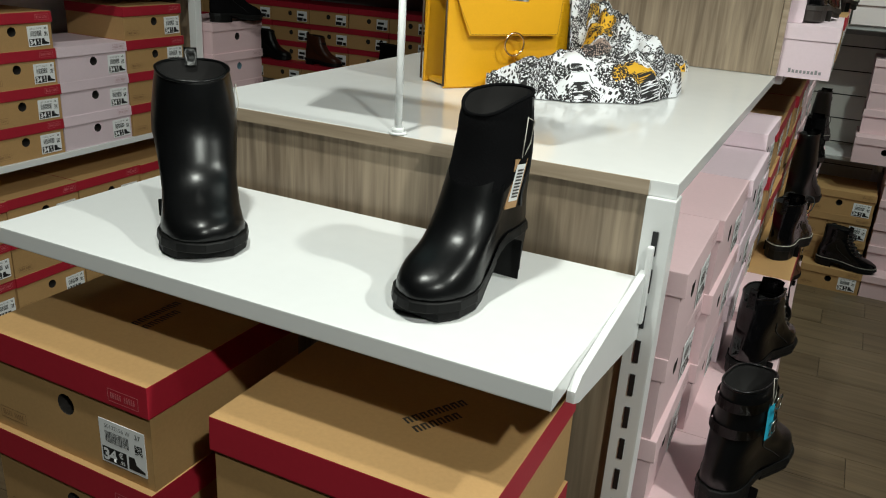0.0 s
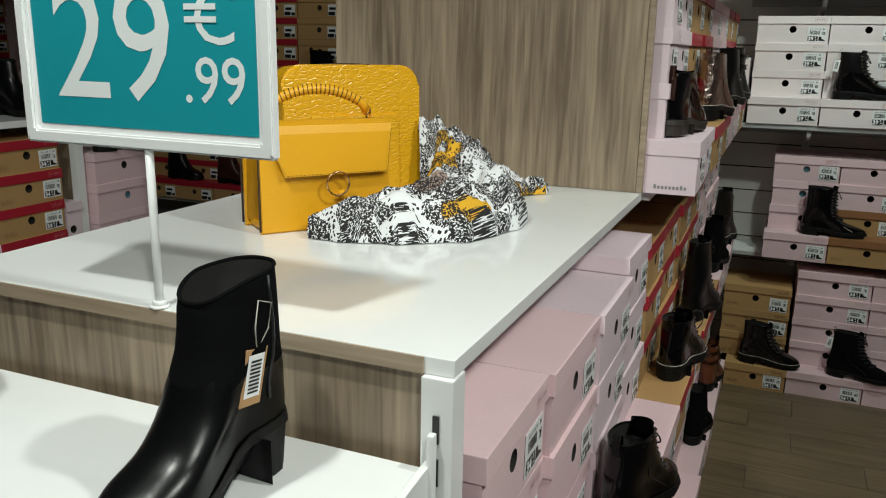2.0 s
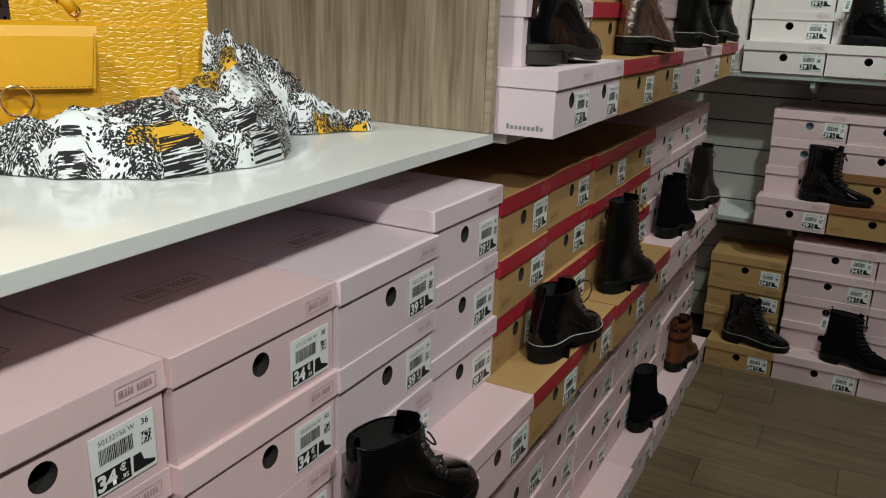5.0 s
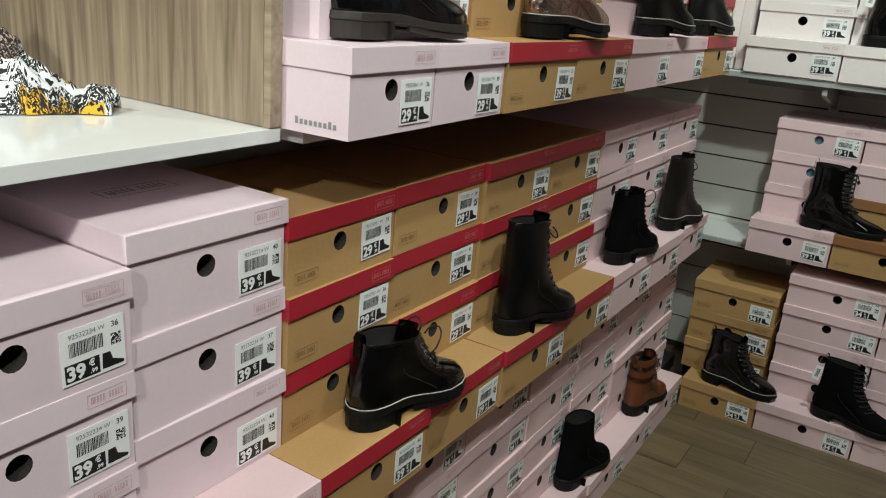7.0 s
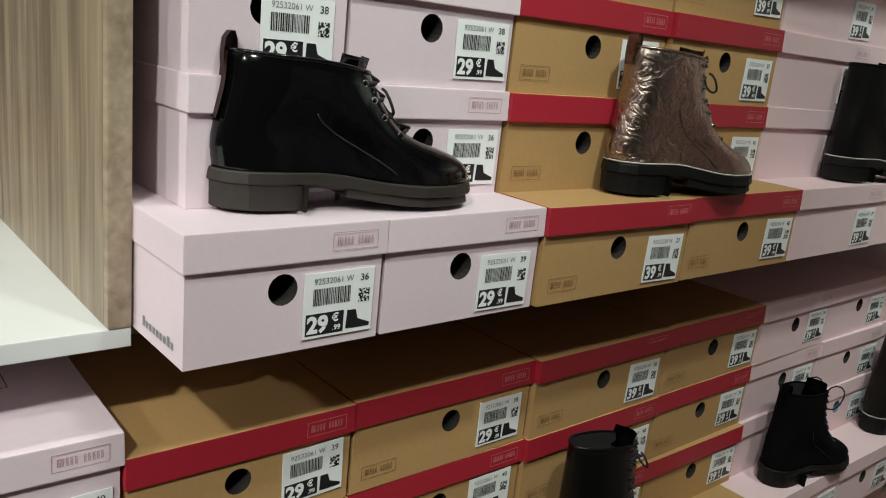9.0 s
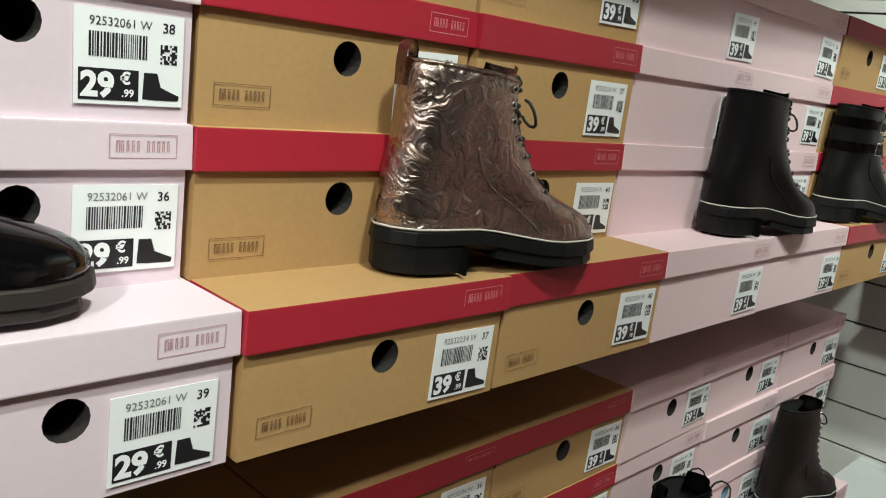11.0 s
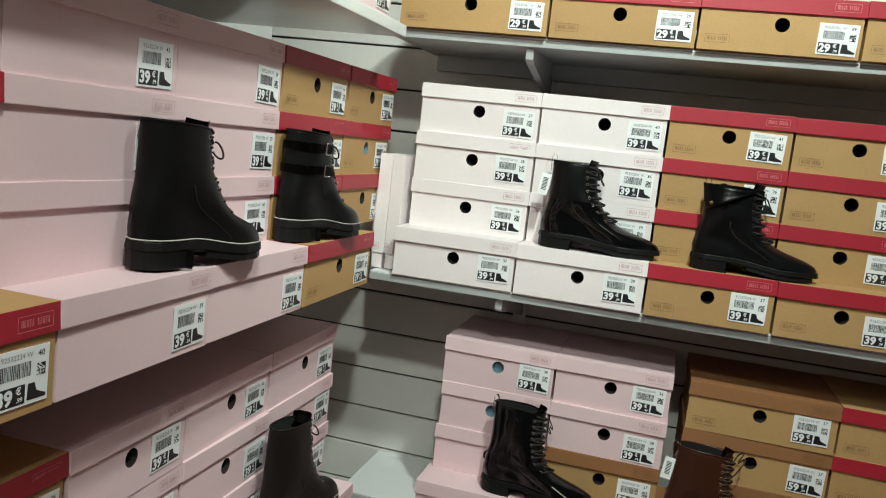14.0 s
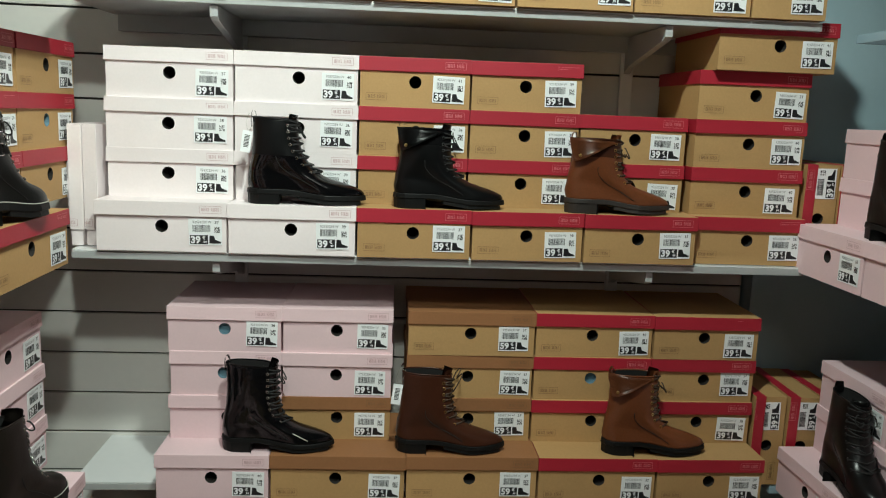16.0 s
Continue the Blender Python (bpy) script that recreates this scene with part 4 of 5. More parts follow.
for i in range(4):
    row_east(("pink",) * 11, [y + 0.012 * math.sin(3.7 * n + i) * (0 < n < 11) for n, y in enumerate(YP)], -0.07, 0.126 + 0.123 * i, price=34)
row_east(("pink",) * 11, YP, 0.016, 0.002, h=0.123, d=0.33, price=34)

# ---------- boots on the gondola and the hanging shelf ----------
DARK = dict(sole=RUBBER)
boot(pose(-0.808, 0.893, 1.1405, 0, 0, -45), LEATHER, 0.196, 0.255, girth=1.18, laces=None, tag="kraft", outer=1, label="smooth black leather chelsea boot with kraft tag on white shelf", shaft_w=0.058, shaft_len=0.52)
boot(pose(-0.325, 0.948, 1.1405, 0, 0, -94), LEATHER, 0.192, 0.240, heel_rise=0.040, zip_side=True, two_tone=(SUEDE, 0.125), tag="kraft", outer=1, tab=False, label="black heeled ankle boot with suede shaft and swing tag", shaft_w=0.042, shaft_len=0.50)
U = 1.392
boot(pose(-0.095, 2.213, U, 0, 0, 84), PATENT, 0.132, 0.295, laces=LACE, sole=STACKED, backstay=CHESTNUT, label="black patent low lace boot with tan heel tab", tab=True)
boot(pose(-0.068, 2.762, U, 0, 0, 82), BRONZE, 0.178, 0.278, laces=LACE, stitch=True, label="bronze crinkled metallic lace boot on kraft boxes", tag="")
boot(pose(-0.068, 3.402, U, 0, 0, 81), MATTE, 0.196, 0.265, laces=LACE, stitch=True, tab=False, label="matte black lace boot with pale welt stitching")
boot(pose(-0.070, 3.848, U, 0, 0, 81), MATTE, 0.200, 0.265, laces=LACE, stitch=True, straps=True, tab=False, label="black grained boot with buckled straps")
S = 0.7695
boot(pose(-0.030, 1.10, 0.7460, 0, 0, 74), LEATHER, 0.19, 0.27, flap=None, straps=True, tag="cyan", tab=False, label="black leather boot with strap and cyan tag on pink box")
boot(pose(-0.050, 1.545, 0.7460, 0, 0, 76), PATENT, 0.16, 0.27, laces=LACE, label="black patent lace boot on pink box")
boot(pose(-0.050, 2.240, S, 0, 0, 80), PATENT, 0.140, 0.268, laces=LACE, stitch=True, bow=True, label="black patent lace boot with loose bow on kraft box")
boot(pose(-0.055, 2.748, S, 0, 0, 78), LEATHER, 0.236, 0.258, laces=LACE, tab=False, label="tall black lace combat boot on kraft box")
boot(pose(-0.052, 3.382, S, 0, 0, 84), SUEDE, 0.185, 0.27, laces=LACE, bow=True, label="black suede lace boot with tied bow on pink box")
boot(pose(-0.052, 3.850, S, 0, 0, 84), GREYBROWN, 0.225, 0.275, laces=LACE, stitch=True, tab=False, label="dark grey brown lace boot with pale welt")
boot(pose(-0.040, 3.215, 0.1255, 0, 0, 84), SUEDE, 0.20, 0.27, laces=None, tab=False, label="black suede ankle boot on pink boxes near floor")
boot(pose(-0.040, 3.765, 0.1255, 0, 0, 84), TAN, 0.19, 0.27, laces=BROWN_LACE, straps=True, label="tan leather boot with straps on pink boxes")

# ---------- boots on the back wall ----------
N1 = 1.3915
boot(pose(0.345, 4.408, N1, 0, 0, 3), PATENT, 0.195, 0.29, laces=LACE, pointed=True, two_tone=(LEATHER, 0.115), tag="white", label="black patent brogue lace boot on pale boxes", shaft_len=0.42, shaft_w=0.036)
boot(pose(0.705, 4.405, N1, 0, 0, 3), LEATHER, 0.185, 0.28, laces=LACE, flap=LEATHER, pointed=True, two_tone=(SUEDE, 0.150), label="black leather lace boot with folded cuff")
boot(pose(1.137, 4.405, N1, 0, 0, 2), TAN, 0.175, 0.275, laces=BROWN_LACE, flap=TAN, pointed=True, two_tone=(CHESTNUT, 0.140), sole=STACKED, label="tan leather lace boot with folded dark cuff")
N2 = 0.7595
boot(pose(0.283, 4.383, N2, 0, 0, 0), PATENT, 0.215, 0.285, laces=LACE, cap=THREAD, stitch=False, pointed=True, label="black patent lace boot with stitched toe cap", bow=False)
boot(pose(0.727, 4.383, N2, 0, 0, 0), CHESTNUT, 0.200, 0.285, laces=BROWN_LACE, tag="white", bow=True, pointed=True, label="chestnut leather lace boot with white tag")
boot(pose(1.272, 4.383, N2, 0, 0, 0), TAN, 0.205, 0.28, laces=BROWN_LACE, flap=TAN, pointed=True, label="tan leather lace boot with folded cuff flap")
boot(pose(0.075, 4.275, 0.1155, 0, 0, -3), PATENT, 0.19, 0.28, laces=LACE, stitch=True, label="black patent lace boot on kraft floor box")
boot(pose(0.470, 4.275, 0.1155, 0, 0, -6), SUEDE, 0.205, 0.28, laces=LACE, tag="white", label="black suede lace boot with white tag on pink box")

# ---------- price sign on the counter ----------
sign = new("price_sign")
bm = bmesh.new()
x0, x1, z0, z1, y0, y1, f = -0.715, -0.346, 1.460, 1.730, 0.990, 1.004, 0.016
outer = [(x0, z0), (x1, z0), (x1, z1), (x0, z1)]
inner = [(x0 + f, z0 + f), (x1 - f, z0 + f), (x1 - f, z1 - f), (x0 + f, z1 - f)]
va = [[bm.verts.new((x, y, z)) for x, z in pts] for pts, y in ((outer, y0), (inner, y0), (inner, y1), (outer, y1))]
for i in range(4):
    for k in range(4):
        a, b = va[i], va[(i + 1) % 4]
        bm.faces.new((a[k], a[(k + 1) % 4], b[(k + 1) % 4], b[k]))
bmesh.ops.bevel(bm, geom=bm.edges[:], offset=0.0025, segments=2, affect="EDGES")
part("sign_frame", bm, SIGN_WHITE, sign, "white plastic frame")
slab("backing", (x0 + f, x1 - f, 0.9965, 1.001, z0 + f, z1 - f), SIGN_WHITE, sign, bevel=0.0)
slab("poster", (x0 + f + 0.007, x1 - f - 0.006, 0.9955, 0.9962, z0 + f + 0.008, z1 - f - 0.008), TEAL, sign, "teal printed price poster", bevel=0.0)
bm = bmesh.new()
text_into(bm, "29", 0.188, -0.664, 1.5185, 0.9950, 0, 0.0005)
text_into(bm, "C", 0.086, -0.452, 1.582, 0.9950, 0, 0.0)
for z in (1.605, 1.6185):
    box_into(bm, -0.461, -0.418, 0.9944, 0.9949, z, z + 0.0065)
text_into(bm, ".99", 0.072, -0.468, 1.5185, 0.9950, 0, 0.0003)
part("price_print", bm, PRINT_WHITE, sign, "white price lettering")
bm = bmesh.new()
tube_into(bm, [(-0.527, 0.9985, 1.266), (-0.527, 0.9985, 1.36), (-0.527, 0.9985, 1.462)], 0.0052, 14)
part("pole", bm, WHITE_METAL, sign, smooth=True)
bm = bmesh.new()
tube_into(bm, [(-0.527, 0.9985, 1.2655), (-0.527, 0.9985, 1.2685)], 0.0125, 18)
tube_into(bm, [(-0.527, 0.9985, 1.2685), (-0.527, 0.9985, 1.2745)], 0.0085, 18)
part("foot", bm, WHITE_METAL, sign)
tagged(sign, "teal and white price sign on a white pole", "sign")


# ---------- handbags ----------
def rounded_slab(bm, w, h, d, r, mat=0, taper=0.0, seg=6):
    """An upright plate of depth d with rounded upper corners, base on z = 0, centred in x, front at y = 0."""
    pts = [(-w / 2, 0.0), (w / 2, 0.0)]
    for k in range(seg + 1):
        a = k / seg * math.pi / 2
        pts.append((w / 2 - taper - r + r * math.cos(a), h - r + r * math.sin(a)))
    for k in range(seg + 1):
        a = math.pi / 2 + k / seg * math.pi / 2
        pts.append((-w / 2 + taper + r + r * math.cos(a), h - r + r * math.sin(a)))
    a = [bm.verts.new((x, 0, z)) for x, z in pts]
    b = [bm.verts.new((x, d, z)) for x, z in pts]
    fs = [bm.faces.new(a), bm.faces.new(b)]
    for i in range(len(pts)):
        j = (i + 1) % len(pts)
        fs.append(bm.faces.new((a[i], a[j], b[j], b[i])))
    bmesh.ops.bevel(bm, geom=[e for e in bm.edges if len(e.link_faces) == 2 and {f in fs[:2] for f in e.link_faces} == {True, False}], offset=min(0.005, d * 0.3), segments=3, affect="EDGES")
    for f in bm.faces:
        f.material_index = mat


BW, BH, BD = 0.245, 0.190, 0.095
satchel = new("satchel_bag")
satchel.matrix_basis = pose(-0.645, 1.378, 1.2655, 0, 0, 54) @ pose(BW / 2, 0, 0)
bm = bmesh.new()
rounded_slab(bm, BW, BH * 0.93, 0.010, 0.012)
part("front_panel", bm, YELLOW, satchel, m=pose(0, 0, 0))
bm = bmesh.new()
rounded_slab(bm, BW, BH * 0.98, 0.010, 0.012)
part("rear_panel", bm, YELLOW, satchel, m=pose(0, BD - 0.010, 0))
for sx in (-1, 1):
    bm = bmesh.new()
    # folded gusset
    prof = [(BW / 2 - 0.002, 0.010), (BW / 2 - 0.024, BD / 2), (BW / 2 - 0.002, BD - 0.010)]
    lo = [bm.verts.new((sx * x, y, 0.012)) for x, y in prof]
    hi = [bm.verts.new((sx * (x - 0.004), y, BH * 0.9)) for x, y in prof]
    for i in range(2):
        bm.faces.new((lo[i], lo[i + 1], hi[i + 1], hi[i]))
    bmesh.ops.solidify(bm, geom=bm.faces[:], thickness=0.002)
    part("gusset", bm, YELLOW, satchel)
slab("base", (-BW / 2 + 0.008, BW / 2 - 0.008, 0.008, BD - 0.008, 0.003, 0.014), YELLOW, satchel)
for yy in (-0.0006, BD + 0.0006):
    bm = bmesh.new()
    tube_into(bm, [(-BW / 2, yy + 0.005, 0.004), (-BW / 2 - 0.0002, yy + 0.005, BH * 0.5), (-BW / 2, yy + 0.005, BH * 0.9)], 0.0022, 5)
    part("edge_paint", bm, YELLOW_EDGE, satchel, "dark painted edge")
bm = bmesh.new()
prof = [(BD, BH * 0.90), (BD - 0.008, BH * 0.985), (BD * 0.6, BH), (0.02, BH), (-0.004, BH * 0.975), (-0.0080, BH * 0.90), (-0.0110, BH * 0.70), (-0.0135, BH * 0.52)]
rows = []
shell = [(y, z, i) for i, (y, z) in enumerate(prof)] + [(y + 0.0035, z - (0.0035 if i < 5 else 0), i) for i, (y, z) in reversed(list(enumerate(prof)))]
for y, z, i in shell:
    t = max(0.0, (i - 4) / 3)
    wl = BW / 2 + 0.002 - 0.042 * t
    wr = BW / 2 + 0.002 - 0.010 * t
    rows.append([bm.verts.new((-wl + (wl + wr) * k / 8, y, z)) for k in range(9)])
n = len(rows)
for i in range(n):
    for k in range(8):
        bm.faces.new((rows[i][k], rows[i][k + 1], rows[(i + 1) % n][k + 1], rows[(i + 1) % n][k]))
for k in (0, 8):
    for i in range(n // 2 - 1):
        bm.faces.new((rows[i][k], rows[i + 1][k], rows[n - 2 - i][k], rows[n - 1 - i][k]))
flap = part("flap", bm, YELLOW, satchel, smooth=False)
bm = bmesh.new()
for i, (a, b) in enumerate((((-BW / 2 + 0.041, BH * 0.535), (BW / 2 - 0.012, BH * 0.535)), ((-BW / 2 + 0.041, BH * 0.535), (-BW / 2 + 0.003, BH * 0.93)), ((BW / 2 - 0.012, BH * 0.535), (BW / 2 - 0.003, BH * 0.93)))):
    n = 26
    for k in range(n):
        p = [a[j] + (b[j] - a[j]) * (k + 0.15) / n for j in (0, 1)]
        q = [a[j] + (b[j] - a[j]) * (k + 0.75) / n for j in (0, 1)]
        tube_into(bm, [(p[0], -0.0180 + 0.010 * (p[1] / BH - 0.52), p[1]), (q[0], -0.0180 + 0.010 * (q[1] / BH - 0.52), q[1])], 0.0005, 4)
part("stitching", bm, YELLOW_EDGE, flap)
bm = bmesh.new()
tube_into(bm, [(0.012 + 0.021 * math.cos(q), -0.0205, BH * 0.44 + 0.021 * math.sin(q)) for q in [k * math.pi / 12 for k in range(24)]], 0.0019, 8, closed=True)
part("ring", bm, GOLD, satchel, "pale gold metal ring", smooth=True)
bm = bmesh.new()
tube_into(bm, [(0.022, -0.010, BH * 0.36), (0.024, -0.015, BH * 0.33), (0.030, -0.012, BH * 0.28)], 0.006, 8)
part("ring_tab", bm, YELLOW, satchel, smooth=True)
bm = bmesh.new()
pts = []
for k in range(25):
    t = k / 24
    pts.append((-0.098 + 0.196 * t, BD * 0.45, BH + 0.014 + 0.040 * math.sin(math.pi * t) ** 0.6))
tube_into(bm, pts, 0.0085, 12)
handle = part("handle", bm, YELLOW, satchel, "rolled yellow handle wound with dark cord", smooth=True)
bm = bmesh.new()
for k in range(2, 23):
    p = Vector(pts[k])
    d = (Vector(pts[k + 1]) - Vector(pts[k - 1])).normalized()
    u, v = Vector((0, 1, 0)), d.cross(Vector((0, 1, 0)))
    tube_into(bm, [p + d * (0.003 * math.cos(q)) + (u * math.cos(q) + v * math.sin(q)) * 0.0088 for q in [j * math.pi / 6 for j in range(12)]], 0.0009, 4, closed=True)
part("cord_winding", bm, YELLOW_EDGE, handle)
for sx in (-1, 1):
    bm = bmesh.new()
    for c, tilt in ((BH + 0.007, 0), (BH + 0.014, 1)):
        tube_into(bm, [(sx * 0.098 + (0.008 * math.cos(q) if tilt else 0.003), BD * 0.45 + (0.002 if tilt else 0.009 * math.cos(q)), c + 0.008 * math.sin(q)) for q in [j * math.pi / 6 for j in range(12)]], 0.0017, 6, closed=True)
    part("handle_ring", bm, GOLD, satchel, "gold link ring", smooth=True)
tagged(satchel, "mustard yellow leather satchel with flap and gold ring", "handbag")

tote = new("tote_bag")
tote.matrix_basis = pose(-0.755, 1.612, 1.2655, -4, 0, 55) @ pose(0.165, 0, 0)
bm = bmesh.new()
rounded_slab(bm, 0.315, 0.282, 0.075, 0.045, seg=8)
part("body", bm, CROC, tote, smooth=False)
bm = bmesh.new()
box_into(bm, -0.10, 0.100, -0.006, 0.002, 0.02, 0.178, bevel=0.002)
part("front_pocket", bm, CROC, tote)
bm = bmesh.new()
arc = [(-0.11 + 0.22 * k / 12, 0.04, 0.278 + 0.006 * math.sin(math.pi * k / 12)) for k in range(13)]
tube_into(bm, arc, 0.003, 6)
part("zip", bm, YELLOW_EDGE, tote)
tagged(tote, "yellow crocodile embossed tote bag standing on counter", "handbag")

# ---------- scarf ----------
scarf = new("scarf")
FRONT = [(-0.575, 1.415, 0.026, 0.026), (-0.520, 1.445, 0.058, 0.056), (-0.455, 1.495, 0.085, 0.092), (-0.400, 1.575, 0.098, 0.115), (-0.385, 1.660, 0.105, 0.120), (-0.415, 1.750, 0.125, 0.095), (-0.460, 1.820, 0.140, 0.070), (-0.500, 1.870, 0.120, 0.045)]
DRAPE = [(-0.572, 1.862, 0.185, 0.036), (-0.540, 1.880, 0.180, 0.048), (-0.500, 1.900, 0.165, 0.060), (-0.460, 1.925, 0.135, 0.066), (-0.425, 1.950, 0.090, 0.058), (-0.395, 1.980, 0.050, 0.046), (-0.370, 2.010, 0.030, 0.036), (-0.335, 2.040, 0.028, 0.030)]
NU, NV = 120, 44
for line, off in ((FRONT, 0.0), (DRAPE, 0.9)):
    bm = bmesh.new()
    uvl = bm.loops.layers.uv.new("cloth")
    grid = []
    for i in range(NU):
        s = i / (NU - 1) * (len(line) - 1)
        k = min(int(s), len(line) - 2)
        t = s - k
        p0, p1, p2, p3 = line[max(k - 1, 0)], line[k], line[k + 1], line[min(k + 2, len(line) - 1)]
        c = [0.5 * (2 * b + (d - a) * t + (2 * a - 5 * b + 4 * d - e) * t * t + (3 * b - a - 3 * d + e) * t ** 3) for a, b, d, e in zip(p0, p1, p2, p3)]
        dx, dy = p2[0] - p1[0], p2[1] - p1[1]
        n = math.hypot(dx, dy)
        nx, ny = dy / n, -dx / n
        row = []
        for j in range(NV):
            th = math.pi * j / (NV - 1)
            r = math.cos(th)
            prof = math.sin(th) ** 0.9
            fold = noise.noise(Vector((s * 1.1 + 3 * r, r * 3.2 - s * 0.9, 1.7)))
            ridge = 1 - abs(noise.noise(Vector((s * 0.9 - r * 2.2, r * 4.5 + s * 1.3, 5.1)))) * 2.2
            fine = noise.noise(Vector((s * 4, r * 12 + s * 3, 9.0)))
            pleat = math.sin(r * 10 + s * 1.3 + 3 * fold)
            hgt = c[2] * prof * (0.84 + 0.22 * fold) + 0.010 * pleat * min(1.0, 2 * prof) + (0.012 * max(0, ridge) + 0.002 * fine) * min(1.0, 3 * prof) - 0.010 * min(1, 2 * prof)
            wid = c[3] * (1 + 0.18 * noise.noise(Vector((s * 1.6, 2.0 if r > 0 else 7.0, 0))) + 0.04 * fine)
            x, y = c[0] + nx * r * wid, c[1] + ny * r * wid
            row.append(bm.verts.new((x, y, 1.2665 + max(0.0, hgt))))
        grid.append(row)
    along, across = [0.0], []
    for a, b in zip(grid, grid[1:]):
        along.append(along[-1] + (b[NV // 2].co - a[NV // 2].co).length)
    for row in grid:
        run = [0.0]
        for a, b in zip(row, row[1:]):
            run.append(run[-1] + (b.co - a.co).length)
        across.append([q - run[NV // 2] + 0.3 for q in run])
    for i in range(NU - 1):
        for j in range(NV - 1):
            f = bm.faces.new((grid[i][j], grid[i + 1][j], grid[i + 1][j + 1], grid[i][j + 1]))
            f.smooth = True
            for lp, (a, b) in zip(f.loops, ((i, j), (i + 1, j), (i + 1, j + 1), (i, j + 1))):
                lp[uvl].uv = (along[a] + off, across[a][b])
    part("cloth", bm, SCARF, scarf, smooth=True)
tagged(scarf, "crumpled white scarf with black snakeskin and ochre print", "scarf")

# ---------- second gondola across the shop ----------
GX = -2.40
g2 = new("display_gondola")
slab("counter_top", (GX - 0.80, GX, 0.9, 2.66, 1.275, 1.30), WHITE_LAM, g2, "white counter top")
slab("shelf", (GX - 0.42, GX + 0.005, 0.9, 2.60, 0.722, 0.745), WHITE_LAM, g2, "white shelf")
slab("spine", (GX - 0.46, GX - 0.43, 0.9, 2.62, 0.02, 1.275), SLAT, g2, "white back panel")
slab("end_panel", (GX - 0.78, GX - 0.04, 2.622, 2.645, 0.02, 1.275), WOOD, g2, "grey oak end panel")
slab("post", (GX - 0.036, GX, 2.61, 2.647, 0.02, 1.275), WHITE_METAL, g2, "white metal post")
slab("plinth", (GX - 0.75, GX - 0.05, 0.9, 2.6, 0.0, 0.06), BLACK_VOID, g2)
tagged(g2, "white and oak gondola across the shop", "shelving unit")
for i in range(4):
    z = 0.7455 + 0.121 * i
    row_east(("kraft", "kraft", "lilac" if i < 3 else None, "kraft"), (1.36, 1.65, 1.93, 2.235, 2.53), GX, z, h=0.121, price=34)
shoebox("lilac", pose(GX, 2.575, 0.746, 0, 0, 90), 0.075, h=0.22, d=0.28, label=False)
for i in range(4):
    row_east(("kraft", "kraft", "kraft", "kraft"), (1.38, 1.66, 1.95, 2.24, 2.55), GX + 0.005 * i, 0.065 + 0.142 * i, h=0.142, price=34)
for i in range(9):
    row_east(("pink",), (2.665, 2.99), GX + 0.03, 0.001 + 0.1275 * i, h=0.1275, label=False)
boot(pose(GX + 0.0, 2.70, 1.150, 0, 0, 80), SUEDE, 0.20, 0.27, laces=None, label="black suede boot on a stack of pink boxes")
boot(pose(GX - 0.32, 2.54, 1.301, 0, 0, -10), LEATHER, 0.20, 0.28, tab=True, label="black leather chelsea boot on white counter")

# broad green leaves standing on the far counter
plant = new("leaf_plant")
for q, (lean, turn, size) in enumerate(((20, -30, 0.20), (-12, 25, 0.24), (35, 80, 0.18), (4, -75, 0.22))):
    bm = bmesh.new()
    tube_into(bm, [(0, 0, 0), (0.0, 0, 0.12), (0, 0, 0.20)], 0.004, 6)
    n = 14
    for sy in (-1, 1):
        for k in range(n):
            t0, t1 = k / n, (k + 0.78) / n
            w0, w1 = [size * 0.46 * math.sin(math.pi * min(1, 0.12 + 0.86 * t)) ** 0.8 for t in (t0, t1)]
            dr = -0.05
            vs = [bm.verts.new(p) for p in ((0, 0.02 * t0, 0.2 + size * t0), (0, 0.02 * t1, 0.2 + size * t1), (sy * w1, 0.05 * w1 + 0.02, 0.2 + size * t1 + dr * w1 / size), (sy * w0, 0.05 * w0 + 0.02, 0.2 + size * t0 + dr * w0 / size))]
            bm.faces.new(vs)
    part("leaf", bm, LEAF, plant, m=pose(0, 0, 0, lean, 0, turn))
plant.matrix_basis = pose(-2.92, 2.45, 1.30)
tagged(plant, "green split leaf plant on white counter", "plant")

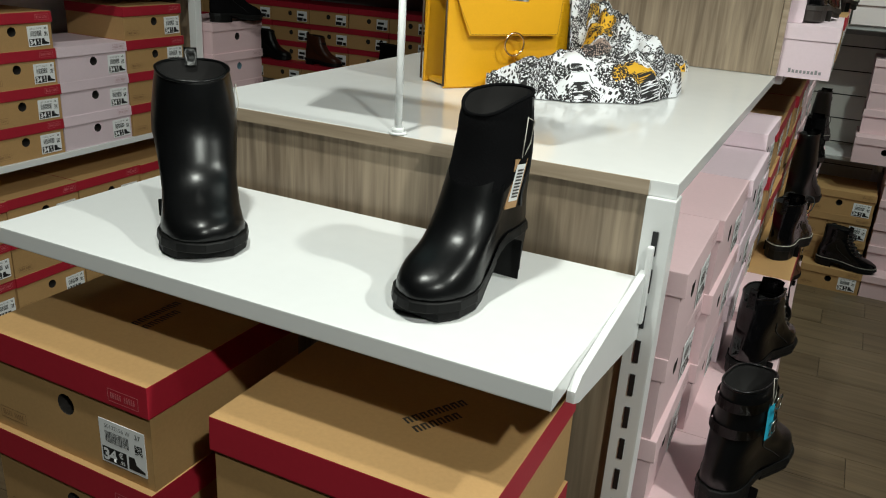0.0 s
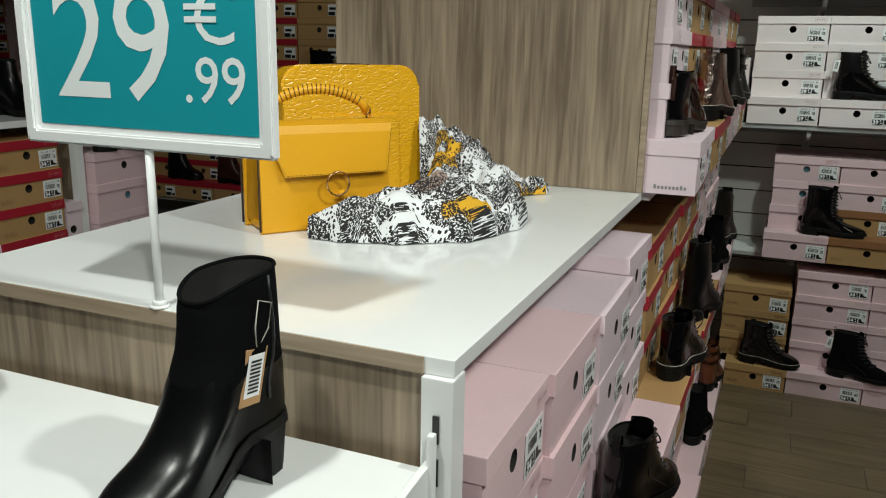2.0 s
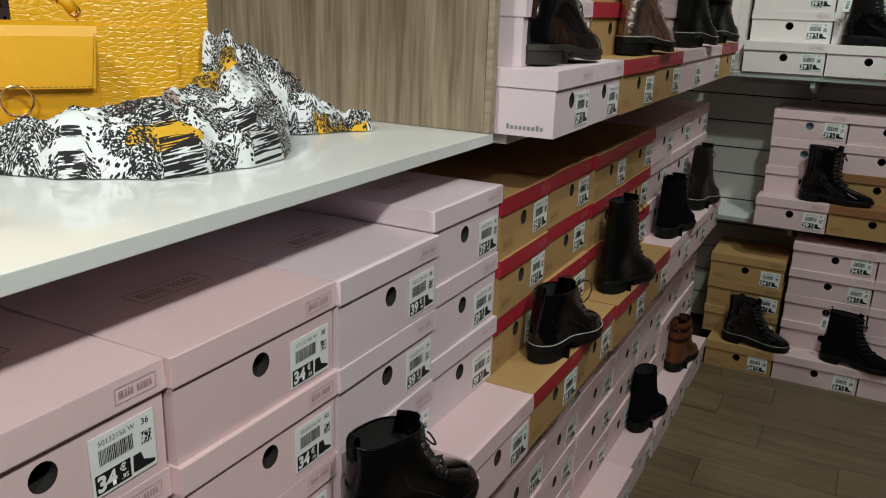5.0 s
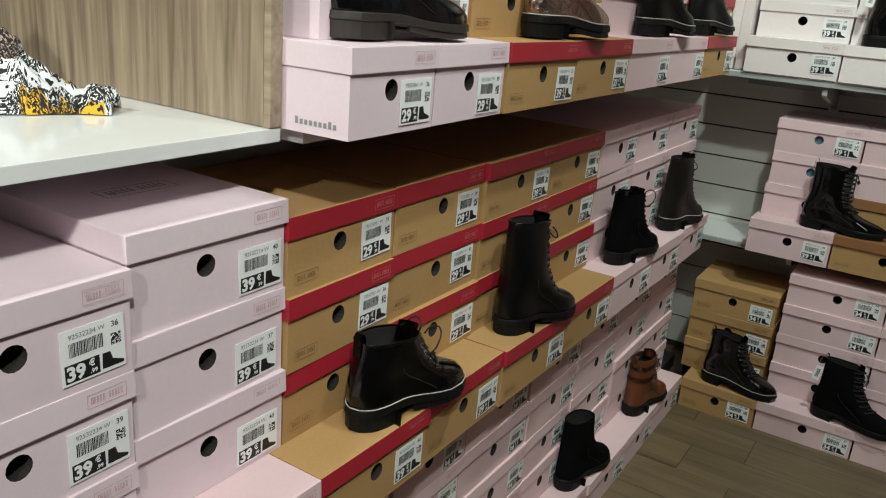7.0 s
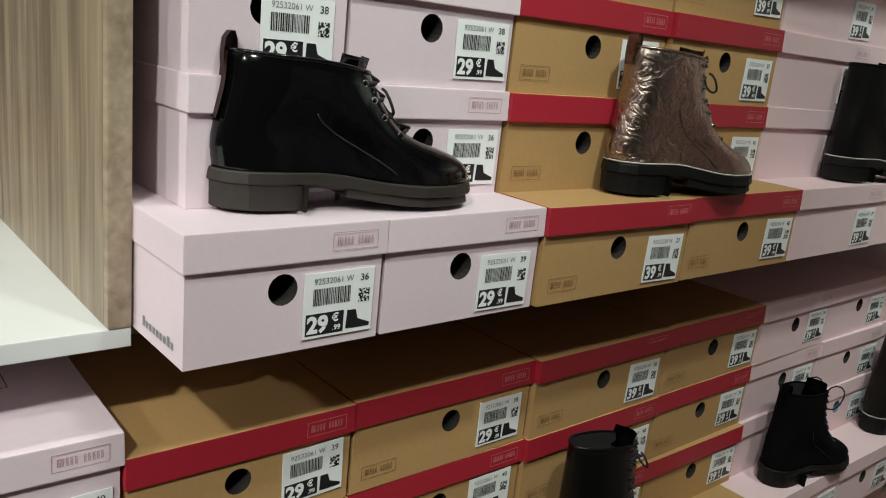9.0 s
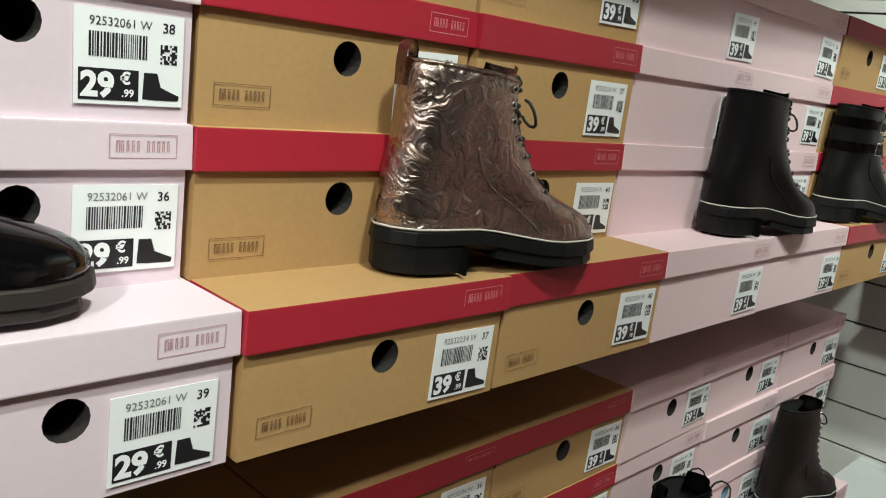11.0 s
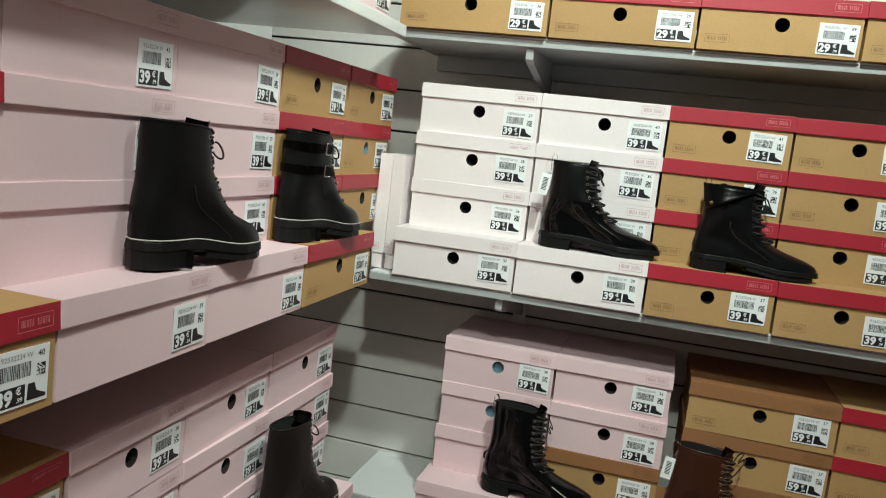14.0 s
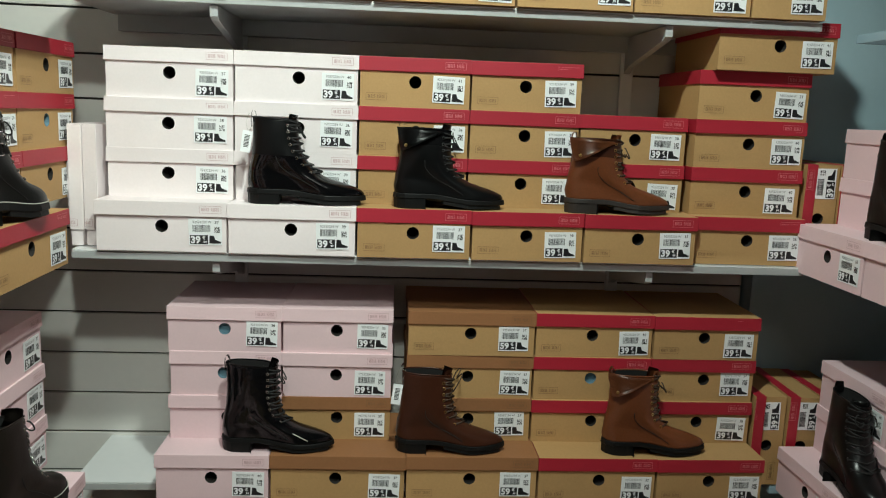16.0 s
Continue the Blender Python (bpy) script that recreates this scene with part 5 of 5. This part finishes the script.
# ---------- far shelves along the same back wall ----------
for zb in (0.60, 1.25):
    sh = new("wall_shelf")
    slab("board", (-5.6, -1.15, 4.40, 4.778, zb - 0.025, zb), WHITE_LAM, sh)
    tagged(sh, "long white wall shelf of kraft boxes", "shelf", "wall shelves")
far = bmesh.new()
far_rng = random.Random(9)
FAR_MATS = [KRAFT, RED, PINK, STICKER, INK, HOLE_SHADE]
for zb, rows in ((0.602, 4), (1.252, 5)):
    for i in range(rows):
        for n in range(14):
            x, y, z = -5.55 + 0.30 * n, 4.36 if i == 0 else 4.45, zb + H * i
            pink = n in (2, 3) and zb > 1
            y += far_rng.uniform(-0.006, 0.006)
            box_into(far, x + 0.003, x + 0.296, y, y + 0.29, z, z + 0.09, 2 if pink else 0)
            box_into(far, x + 0.001, x + 0.298, y - 0.004, y + 0.293, z + 0.088, z + 0.122, 2 if pink else 0 if n % 5 == 0 and zb > 1 else 1)
            box_into(far, x + 0.205, x + 0.283, y - 0.0012, y, z + 0.010, z + 0.074, 3)
            box_into(far, x + 0.208, x + 0.25, y - 0.002, y - 0.0012, z + 0.013, z + 0.034, 4)
            box_into(far, x + 0.256, x + 0.28, y - 0.002, y - 0.0012, z + 0.013, z + 0.030, 4)
            box_into(far, x + 0.215, x + 0.258, y - 0.002, y - 0.0012, z + 0.044, z + 0.058, 4)
            # flat near-black disc painted for the shaded hole
            c = [far.verts.new((x + 0.15 + 0.0155 * math.cos(q * math.pi / 6), y - 0.0015, z + 0.055 + 0.0155 * math.sin(q * math.pi / 6))) for q in range(12)]
            far.faces.new(c).material_index = 5
far_ob = new("far_shoeboxes", mesh_of(far, "far_shoeboxes", FAR_MATS))
tagged(far_ob, "rows of kraft and pink shoeboxes on far shelves", "shoeboxes", kind="stuff")
for n, (x, mt) in enumerate(((-4.95, LEATHER), (-4.6, TAN), (-4.05, LEATHER), (-3.55, LEATHER), (-3.15, CHESTNUT), (-2.6, SUEDE))):
    for z in (0.7255, 1.3755):
        boot(pose(x + (0.15 if z > 1 else 0), 4.408, z, 0, 0, 2), mt, 0.17, 0.27, label="small %s ankle boot on far kraft boxes" % {LEATHER: "black leather", TAN: "tan", CHESTNUT: "chestnut brown", SUEDE: "black suede"}[mt])

# ---------- shelving opposite, at the end of the aisle ----------
def west(kind, y0, y1, x, z, **kw):
    """A box whose front, at x, faces west."""
    return shoebox(kind, pose(x, (y0 + y1) / 2, z, 0, 0, -90), y1 - y0, **kw)


opp = new("display_gondola")
slab("spine", (2.30, 2.33, 2.6, 4.45, 0.02, 2.2), WHITE_METAL, opp, "white back panel")
for z in (0.637, 1.252, 1.86):
    slab("shelf", (1.86, 2.30, 2.6, 4.42, z - 0.022, z), GLASS_SHELF, opp, "pale shelf")
slab("plinth", (1.95, 2.30, 2.6, 4.42, 0.0, 0.06), BLACK_VOID, opp)
tagged(opp, "shelving of pink boxes on the far side", "shelving unit")
for a, b in ((4.11, 4.41), (3.80, 4.11), (3.48, 3.80), (3.16, 3.48)):
    west("pink", a, b, 1.765, 1.254, h=0.126, d=0.32)
    west("pink", a, b, 1.78, 0.639, h=0.126, d=0.32)
    for i in range(2):
        west("pink", a - 0.01, b - 0.01, 1.855, 1.380 + 0.123 * i, d=0.30)
        west("pink", a, b, 1.87, 0.765 + 0.123 * i, d=0.30)
for i in range(5):
    for a, b in ((4.10, 4.40), (3.78, 4.09)):
        west("pink", a, b, 1.87, 0.002 + 0.1232 * i, d=0.30)
boot(pose(1.82, 4.19, 1.3805, 0, 0, -92), MATTE, 0.21, 0.27, laces=LACE, label="black lace boot on pink boxes opposite")
boot(pose(1.83, 4.27, 0.7655, 0, 0, -92), LEATHER, 0.21, 0.27, laces=LACE, label="black leather lace boot on lower pink boxes")
# kraft boxes stood on edge at the end of the wall shelf
for x in (1.872, 1.966):
    shoebox("kraft", pose(x, 4.44, 1.400, 0, -90, 0), 0.262, h=0.090, d=0.25, lh=0.028)
end_shelf = tagged(slab("end_shelf", (1.778, 2.25, 4.43, 4.70, 1.244, 1.266), GLASS_SHELF), "pale blue shelf past the wall bay", "shelf")
for x in (1.80, 1.895, 1.99):
    shoebox("kraft", pose(x, 4.44, 0.7655, 0, -90, 0), 0.262, h=0.090, d=0.25, lh=0.028)
tagged(slab("end_shelf", (1.778, 2.25, 4.44, 4.70, 0.61, 0.632), GLASS_SHELF), "pale blue lower shelf past the bay", "shelf")

# ---------- floor planks ----------
PLW, PLL = 0.185, 1.22
bm = bmesh.new()
box_into(bm, 0.0008, PLL - 0.0008, 0.0008, PLW - 0.0008, -0.006, 0.0, bevel=0.0006)
PLANK = mesh_of(bm, "plank", FLOOR_WOOD)
plank_rng = random.Random(3)
for j in range(35):
    y = -1.6 + PLW * j
    if y > 4.70:
        break
    x = -6.2 - plank_rng.uniform(0, PLL * 0.9)
    while x < 3.2:
        a, b = max(x, -6.2), min(x + PLL, 3.2)
        deep = min(PLW, 4.78 - y)
        put("plank", PLANK, floor, pose(a, y, 0) @ Matrix.Diagonal(((b - a) / PLL, deep / PLW, 1, 1)))
        x += PLL
